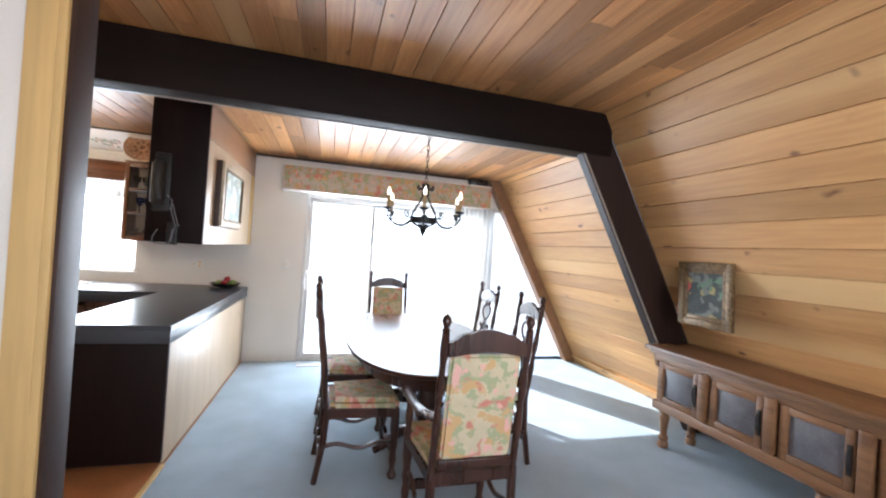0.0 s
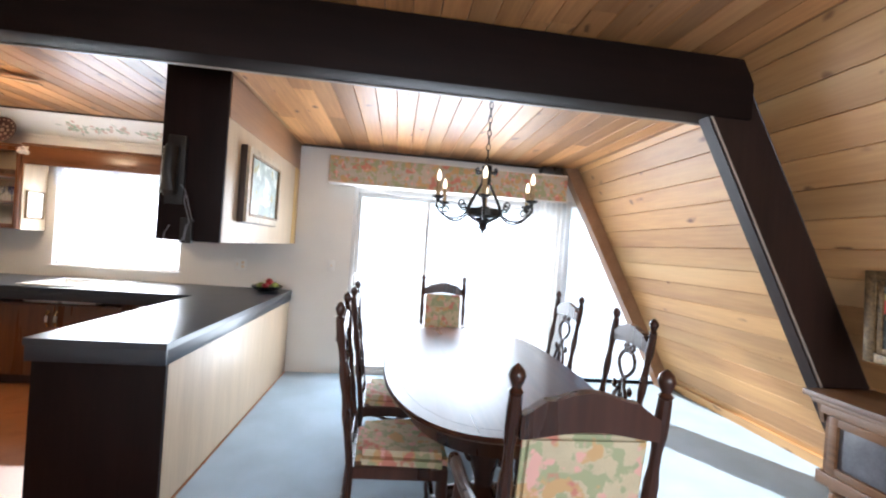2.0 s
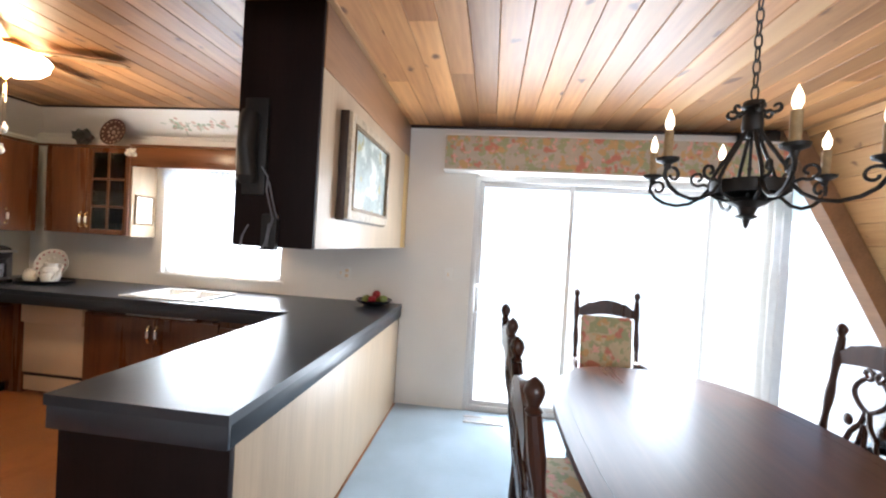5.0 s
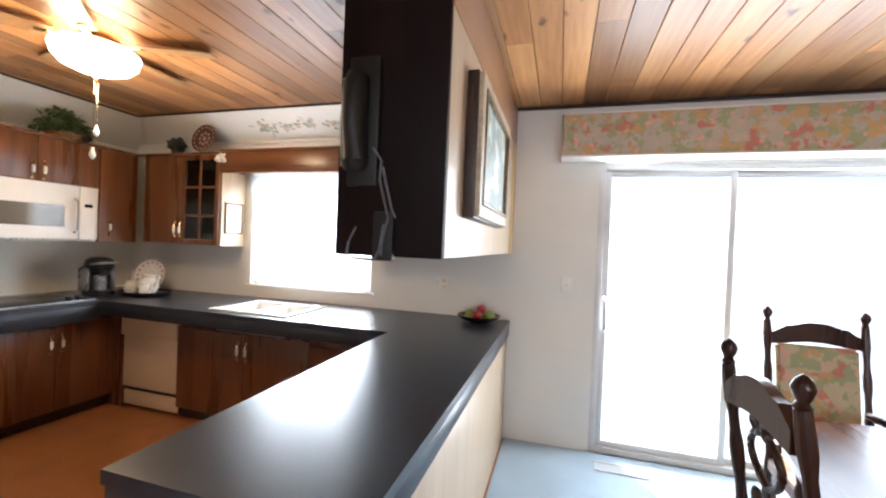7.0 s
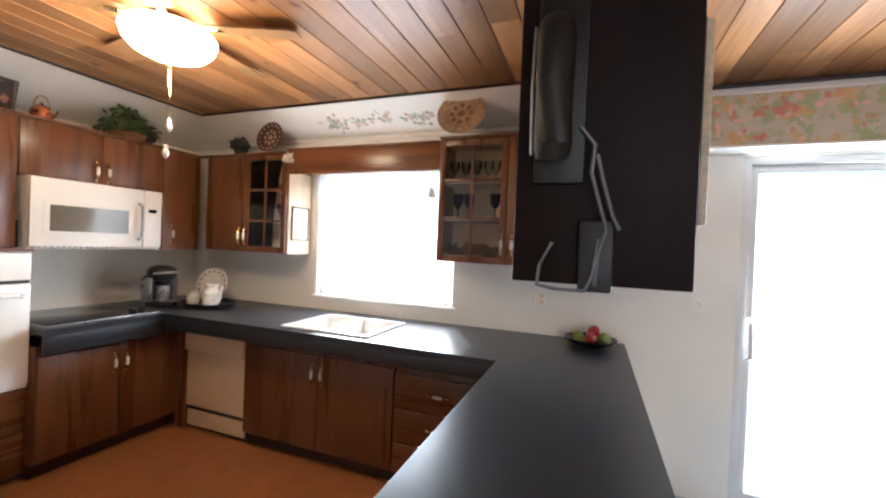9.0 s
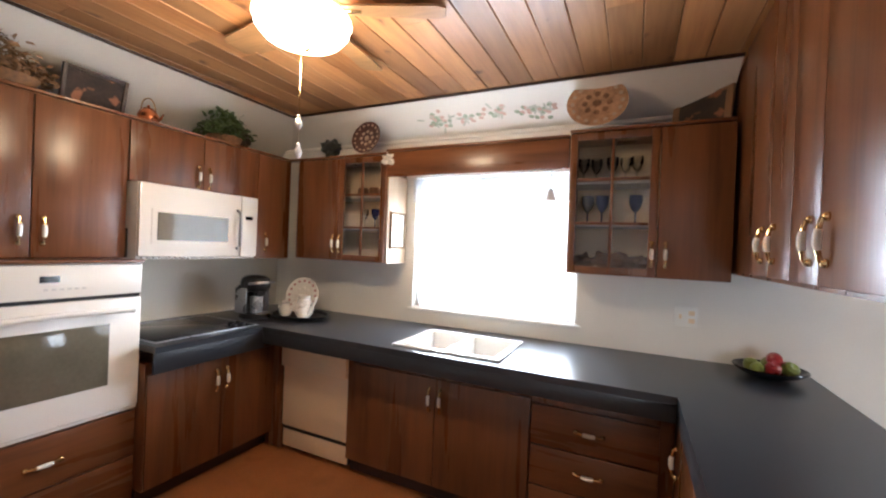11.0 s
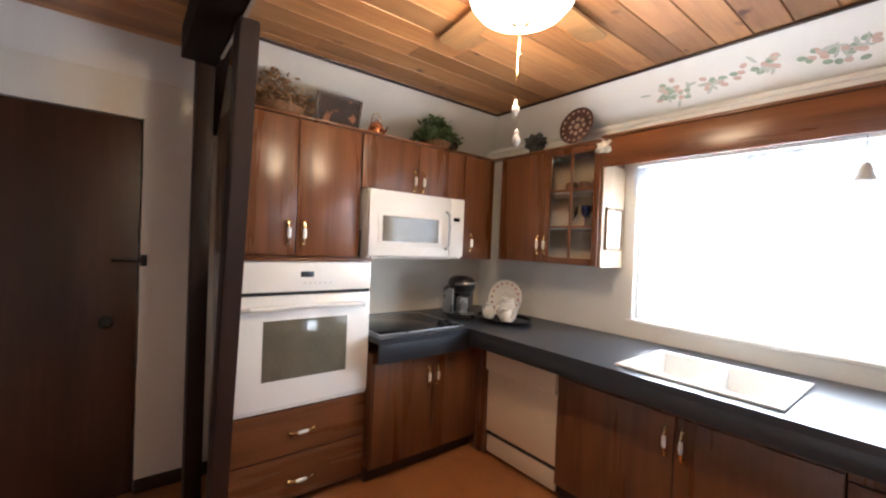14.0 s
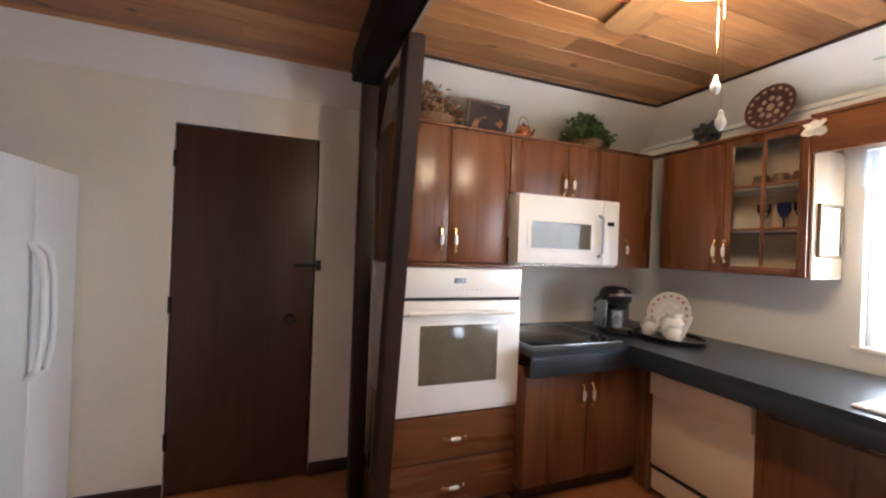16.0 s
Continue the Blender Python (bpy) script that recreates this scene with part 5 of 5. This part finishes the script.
def chair(arms, label):
    """Carved high-back dining chair facing +y, its base at the origin."""
    w, dp, sh, top = 0.21 if not arms else 0.23, 0.44, 0.45, 1.105
    th = thing("dining_armchair" if arms else "dining_chair", (0, 0, 0), label, "chair", "chairs round the table")
    yb = -0.22
    for s in (-1, 1):
        part("back_post", turned_post(bmesh.new(), s * (w - 0.03), yb, sh - 0.02, top, 0.017, -0.09), MAHOG, th)
        f = bmesh.new()
        lathe(f, [(0.012, 0), (0.02, 0.008), (0.012, 0.018), (0.018, 0.032), (0.023, 0.048), (0.018, 0.064), (0.007, 0.075), (0, 0.079)], Matrix.Translation((s * (w - 0.03), yb - 0.09, top - 0.003)), 14)
        part("finial", f, MAHOG, th)
        part("leg", tube(bmesh.new(), [(s * (w - 0.03), yb, sh), (s * (w - 0.03), yb - 0.01, 0.25), (s * (w - 0.03), yb - 0.05, 0.001)], [0.022, 0.021, 0.019], 8), MAHOG, th)
        f = lathe(bmesh.new(), [(0.024, 0), (0.03, 0.02), (0.022, 0.04), (0.016, 0.06), (0.024, 0.12), (0.018, 0.17), (0.026, 0.20), (0.022, 0.26), (0.028, 0.32), (0.026, 0.42)], Matrix.Translation((s * (w - 0.01), dp / 2 - 0.02, 0.0005)), 14)
        part("leg", f, MAHOG, th)
    # arched crest rail
    n, out = 18, []
    for k in range(n + 1):
        u = -1 + 2 * k / n
        out.append((u * (w - 0.045), top - 0.04 + 0.05 * max(0, math.cos(u * 2.1)) ** 0.8 + 0.015 * math.cos(u * 9) * (abs(u) > 0.55)))
    low = [(u, top - 0.10 + 0.012 * math.cos(u * 14)) for u in [(w - 0.045) * (1 - 2 * k / n) for k in range(n + 1)]]
    bm = prism(bmesh.new(), out + low, "y", yb - 0.103, yb - 0.072)
    part("crest_rail", bm, MAHOG, th)

    def ylean(z):
        return yb - 0.09 * (z - sh) / (top - sh)
    if arms:
        bm = bmesh.new()
        z0, z1 = sh + 0.06, top - 0.105
        p = [(ylean(z0), z0), (ylean(z1), z1), (ylean(z1) - 0.035, z1), (ylean(z0) - 0.035, z0)]
        p = [(a + 0.02, b) for a, b in p]
        prism(bm, p, "x", -(w - 0.062), w - 0.062)
        bmesh.ops.bevel(bm, geom=list(bm.edges), offset=0.012, segments=3, affect="EDGES")
        part("backrest", bm, FLORAL, th, "floral upholstered back panel")
        part("back_rail", boxes(((-(w - 0.05), yb - 0.03, sh + 0.02), (w - 0.05, yb - 0.005, sh + 0.06)), bevel=0.004), MAHOG, th)
        for s in (-1, 1):
            x = s * (w + 0.01)
            part("arm", tube(bmesh.new(), [(s * (w - 0.03), yb - 0.03, 0.70), (x, -0.12, 0.69), (x, 0.02, 0.665), (x + s * 0.01, 0.12, 0.68), (x + s * 0.012, 0.19, 0.675), (x + s * 0.012, 0.21, 0.645)], [0.02, 0.022, 0.021, 0.024, 0.026, 0.016], 10), MAHOG, th)
            part("arm_support", lathe(bmesh.new(), [(0.02, 0.44), (0.024, 0.47), (0.015, 0.50), (0.022, 0.56), (0.016, 0.62), (0.02, 0.67)], Matrix.Translation((x, 0.13, 0)), 12), MAHOG, th)
    else:
        def sc(pts, r=0.009):
            b = tube(bmesh.new(), [(x, ylean(z) - 0.005, z) for x, z in pts], r, 7)
            part("splat_scroll", b, MAHOG, th)
        for s in (-1, 1):
            heart = [(0.0, 0.83)] + [(s * (0.075 * math.sin(u * math.pi) ** 0.8), 0.83 + 0.16 * u) for u in [k / 10 for k in range(1, 10)]]
            heart += [(s * (0.028 + 0.02 * math.cos(a)), 0.985 + 0.02 * math.sin(a)) for a in [0.3 * k for k in range(1, 16)]]
            sc(heart, 0.010)
            sc([(s * 0.055, 0.60), (s * 0.075, 0.66), (s * 0.055, 0.73), (s * 0.018, 0.78), (s * 0.005, 0.84)], 0.011)
            sc([(s * 0.012, 0.52), (s * 0.04, 0.57), (s * 0.035, 0.64), (s * 0.012, 0.70), (s * 0.004, 0.78)], 0.010)
            b = ball(bmesh.new(), (s * 0.075, ylean(0.77) - 0.005, 0.775), 0.022, (1, 0.5, 1.2))
            part("splat_leaf", b, MAHOG, th)
        part("back_rail", boxes(((-(w - 0.05), yb - 0.025, sh + 0.04), (w - 0.05, yb - 0.002, sh + 0.085)), bevel=0.004), MAHOG, th)
    bm = prism(bmesh.new(), [(-w + 0.02, yb - 0.01), (w - 0.02, yb - 0.01), (w + 0.015, dp / 2), (-w - 0.015, dp / 2)], "z", sh - 0.06, sh - 0.002)
    bmesh.ops.bevel(bm, geom=list(bm.edges), offset=0.005, segments=2, affect="EDGES")
    part("seat_frame", bm, MAHOG, th)
    bm = prism(bmesh.new(), [(-w + 0.035, yb + 0.02), (w - 0.035, yb + 0.02), (w + 0.012, dp / 2 + 0.004), (-w - 0.012, dp / 2 + 0.004)], "z", sh - 0.035, sh + 0.055)
    bmesh.ops.bevel(bm, geom=list(bm.edges), offset=0.03, segments=4, affect="EDGES")
    part("seat", bm, FLORAL, th, "floral upholstered seat")
    # scalloped stretchers
    for y, z in ((dp / 2 - 0.02, 0.14), (yb - 0.03, 0.16)):
        up = [(-w + 0.02 + (2 * w - 0.04) * k / 20, z + 0.022 * abs(math.sin(k / 20 * 3 * math.pi)) + 0.018) for k in range(21)]
        dn = [(x, z - 0.012) for x, _ in reversed(up)]
        part("stretcher", prism(bmesh.new(), up + dn, "y", y - 0.011, y + 0.011), MAHOG, th)
    for s in (-1, 1):
        pts = [(s * (w - 0.02), yb - 0.02 + (dp + 0.02) * k / 16, 0.22 + 0.018 * math.sin(k / 16 * 3 * math.pi)) for k in range(17)]
        part("stretcher", tube(bmesh.new(), pts, 0.013, 8), MAHOG, th)
    return th


side_chair = chair(False, "carved mahogany dining chair with scrolled back and floral seat")
side_chair.matrix_basis = pose(0.195, 4.89, 0.0, 0, 0, -88)
copy_thing(side_chair, pose(0.185, 5.56, 0.0, 0, 0, -88))
copy_thing(side_chair, pose(1.10, 4.91, 0.0, 0, 0, 88))
copy_thing(side_chair, pose(1.12, 5.74, 0.0, 0, 0, 93))
arm_chair = chair(True, "carved mahogany armchair with floral upholstered back and seat")
arm_chair.matrix_basis = pose(0.64, 4.15, 0.0, 0, 0, 0)
copy_thing(arm_chair, pose(0.60, 6.46, 0.0, 0, 0, 180))

# oval table on a carved pedestal
TC = Vector((0.675, 5.38, 0))
tb = thing("dining_table", TC, "oval polished mahogany dining table on carved pedestals", "table")


def oval(rx, ry, n=64, e=2.7):
    r = []
    for k in range(n):
        a = 2 * math.pi * k / n
        c, s = math.cos(a), math.sin(a)
        r.append((TC.x + rx * math.copysign(abs(c) ** (2 / e), c), TC.y + ry * math.copysign(abs(s) ** (2 / e), s)))
    return r


def rim(outlines):
    bm = bmesh.new()
    rings = [[bm.verts.new((x, y, z)) for x, y in o] for o, z in outlines]
    for p, q in zip(rings, rings[1:]):
        for i in range(len(p)):
            bm.faces.new((p[i - 1], p[i], q[i], q[i - 1]))
    bm.faces.new(rings[0]), bm.faces.new(rings[-1])
    return bm


RX, RY = 0.585, 1.045
part("tabletop", rim([(oval(RX - 0.03, RY - 0.03), 0.715), (oval(RX - 0.012, RY - 0.012), 0.722), (oval(RX, RY), 0.735), (oval(RX, RY), 0.742), (oval(RX - 0.008, RY - 0.008), 0.75)]), TABLEWOOD, tb, "polished oval top")
part("apron", rim([(oval(RX - 0.09, RY - 0.09), 0.63), (oval(RX - 0.08, RY - 0.08), 0.714)]), MAHOG, tb)
for y in (5.0, 5.76):
    p = part("pedestal", lathe(bmesh.new(), [(0.10, 0.10), (0.09, 0.16), (0.05, 0.2), (0.06, 0.28), (0.085, 0.36), (0.06, 0.46), (0.05, 0.5), (0.09, 0.58), (0.11, 0.63)], Matrix.Translation((TC.x, y, 0)), 22), MAHOG, tb)
    for s in (-1, 1):
        part("foot", tube(bmesh.new(), [(TC.x + s * 0.06, y, 0.16), (TC.x + s * 0.18, y, 0.15), (TC.x + s * 0.29, y, 0.06), (TC.x + s * 0.36, y, 0.028)], [0.04, 0.034, 0.028, 0.026], 10), MAHOG, p)
        part("scroll", tube(bmesh.new(), [(TC.x + s * (0.08 + 0.05 * math.cos(a) * (1 - a / 16)), y, 0.4 + 0.11 * math.sin(a) * (1 - a / 16)) for a in [0.4 * k for k in range(20)]], 0.012, 7), MAHOG, p)
part("stretcher", tube(bmesh.new(), [(TC.x, 5.02, 0.17), (TC.x, 5.38, 0.19), (TC.x, 5.74, 0.17)], 0.026, 10), MAHOG, tb)
bm = bmesh.new()
inlay = oval(RX - 0.075, RY - 0.075, 96)
tube(bm, [(x, y, 0.7495) for x, y in inlay + inlay[:1]], 0.0012, 5)
part("inlay", bm, DARKFRAME, tb, "dark line let into the rim")

# chandelier
CX, CY = 0.645, 5.36
SLEEVE = material("candle_sleeve", (0.40, 0.27, 0.13), 0.6, spread=0.15, scale=30)
cd = thing("chandelier", (CX, CY, 2.45), "black wrought iron chandelier with lit candle bulbs", "chandelier")
at = Matrix.Translation((CX, CY, 0))
part("ceiling_rose", lathe(bmesh.new(), [(0.06, 2.455), (0.058, 2.445), (0.03, 2.43), (0.01, 2.425)], at), IRON, cd)
for k in range(10):
    z = 2.41 - 0.044 * k
    ring = [(CX + (0.011 * math.cos(a) if k % 2 else 0), CY + (0 if k % 2 else 0.011 * math.cos(a)), z + 0.027 * math.sin(a)) for a in [math.pi / 6 * q for q in range(13)]]
    part("chain_link", tube(bmesh.new(), ring, 0.0032, 5), IRON, cd)
part("crown", lathe(bmesh.new(), [(0.008, 1.99), (0.03, 1.985), (0.036, 1.965), (0.024, 1.955), (0.03, 1.93), (0.032, 1.89), (0.02, 1.87), (0.01, 1.86)], at, 16), IRON, cd)
part("spindle", lathe(bmesh.new(), [(0.005, 1.87), (0.005, 1.76), (0.009, 1.755), (0.005, 1.75), (0.006, 1.66), (0.05, 1.655), (0.062, 1.64), (0.03, 1.622), (0.022, 1.60), (0.034, 1.592), (0.012, 1.582), (0.007, 1.56), (0, 1.548)], at, 16), IRON, cd)
part("hoop", lathe(bmesh.new(), [(0.104, 1.672), (0.11, 1.668), (0.112, 1.69), (0.11, 1.712), (0.104, 1.708), (0.102, 1.69), (0.104, 1.672)], at, 32), IRON, cd)


def curl(r0, z0, size, start, turns, flip=1, n=16):
    """A flat scroll of (radius, height) that winds in towards its middle."""
    return [(r0 + size * (1 - 0.75 * k / n) * math.cos(start + flip * turns * 2 * math.pi * k / n), z0 + size * (1 - 0.75 * k / n) * math.sin(start + flip * turns * 2 * math.pi * k / n)) for k in range(n + 1)]


for k in range(6):
    a = 2 * math.pi * k / 6 + 0.3
    c, s = math.cos(a), math.sin(a)

    def rd(pts):
        return [(CX + r * c, CY + r * s, z) for r, z in pts]
    part("cage_bar", tube(bmesh.new(), rd([(0.016, 1.90), (0.03, 1.87), (0.058, 1.82), (0.092, 1.765), (0.116, 1.715), (0.112, 1.675), (0.085, 1.655), (0.045, 1.645)]), 0.0065, 7), IRON, cd)
    part("crown_leaf", tube(bmesh.new(), rd([(0.02, 1.955), (0.04, 1.94)] + curl(0.062, 1.955, 0.02, 3.6, 0.9)), [0.006] * 10 + [0.005] * 9, 6), IRON, cd)
    arm = part("arm", tube(bmesh.new(), rd([(0.112, 1.70), (0.14, 1.665), (0.18, 1.642), (0.225, 1.636), (0.27, 1.648), (0.305, 1.672), (0.325, 1.705), (0.32, 1.74)]), 0.0065, 7), IRON, cd)
    part("scroll", tube(bmesh.new(), rd(curl(0.295, 1.708, 0.034, -0.6, 1.1)), 0.0055, 6), IRON, arm)
    part("scroll", tube(bmesh.new(), rd([(0.112, 1.70)] + curl(0.155, 1.735, 0.03, -2.2, 1.1)), 0.0055, 6), IRON, arm)
    M = Matrix.Translation((CX + 0.318 * c, CY + 0.318 * s, 0))
    part("drip_pan", lathe(bmesh.new(), [(0.008, 1.725), (0.012, 1.742), (0.033, 1.752), (0.036, 1.762), (0.033, 1.76), (0.01, 1.755)], M, 16), IRON, arm)
    part("candle", lathe(bmesh.new(), [(0.0135, 1.755), (0.014, 1.85), (0.009, 1.853)], M, 12), SLEEVE, arm, "tan candle sleeve")
    part("bulb", lathe(bmesh.new(), [(0.007, 1.853), (0.0135, 1.87), (0.0125, 1.888), (0.006, 1.908), (0.0, 1.922)], M, 12), LITCANDLE, arm, "lit flame-shaped bulb")

# picture on the hanging cabinet and on the slanting wall
picture("framed_picture", pose(-0.975, 6.115, 1.53, 0, 0, 90), 0.74, 0.52, 0.06, 0.062, PALEFRAME, ARTPALE, "pale landscape in a wide washed wood frame", None, 0.04)
picture("framed_picture", pose(2.655, 4.525, 1.02, 3, 0, -90), 0.445, 0.48, 0.05, 0.03, GILT, ARTFLOWER, "gilt framed flower painting hung from the slanting wall", GILT)

# sideboard against the slanting wall
sb = thing("sideboard", (2.85, 3.85, 0), "rustic oak sideboard with grey panelled doors on turned legs", "sideboard")
Y0, Y1 = 2.55, 4.90
part("top", boxes(((2.50, Y0, 0.765), (2.975, Y1 + 0.04, 0.80)), bevel=0.007), OAK, sb)
part("cornice", boxes(((2.53, Y0 + 0.02, 0.735), (2.96, Y1 + 0.01, 0.764)), bevel=0.006), OAK, sb)
part("body", boxes(((2.60, Y0 + 0.04, 0.31), (2.95, Y1 - 0.02, 0.734))), OAK, sb)
part("bottom_rail", boxes(((2.565, Y0 + 0.03, 0.29), (2.60, Y1 - 0.01, 0.36)), bevel=0.005), OAK, sb)
part("top_rail", boxes(((2.57, Y0 + 0.03, 0.68), (2.60, Y1 - 0.01, 0.734)), bevel=0.004), OAK, sb)
nd = 5
for k in range(nd):
    a = Y1 - 0.06 - 0.455 * k
    b = a - 0.36
    d = part("door", frame_bars(bmesh.new(), b, a, 0.362, 0.678, 0.045, "x", 2.568, 2.598), OAK, sb)
    part("panel", boxes(((2.584, b + 0.045, 0.407), (2.596, a - 0.045, 0.633)), bevel=0.003), SLATEPANEL, d, "grey inset panel")
    part("stile", boxes(((2.545, b - 0.075, 0.362), (2.60, b - 0.015, 0.70)), bevel=0.008), OAK, sb)
    bm = tube(bmesh.new(), [(2.566, b + 0.02, 0.46), (2.545, b + 0.02, 0.48), (2.543, b + 0.02, 0.53), (2.545, b + 0.02, 0.56), (2.566, b + 0.02, 0.58)], 0.006, 7)
    box(bm, (2.562, b + 0.008, 0.44), (2.567, b + 0.034, 0.60), 0.002)
    part("latch", bm, IRON, d, "dark iron latch")
for x, y in ((2.62, Y1 - 0.09), (2.90, Y1 - 0.09), (2.62, Y0 + 0.1), (2.90, Y0 + 0.1), (2.62, 3.72)):
    part("leg", lathe(bmesh.new(), [(0.038, 0.0005), (0.042, 0.03), (0.03, 0.055), (0.04, 0.075), (0.024, 0.10), (0.030, 0.18), (0.038, 0.24), (0.030, 0.26), (0.042, 0.275), (0.042, 0.31)], Matrix.Translation((x, y, 0)), 16), OAK, sb)
bm = prism(bmesh.new(), [(2.56, 0.76), (2.66, 0.76), (2.60, 0.62)], "y", Y1 - 0.015, Y1 + 0.01)
part("corbel", bm, OAK, sb)
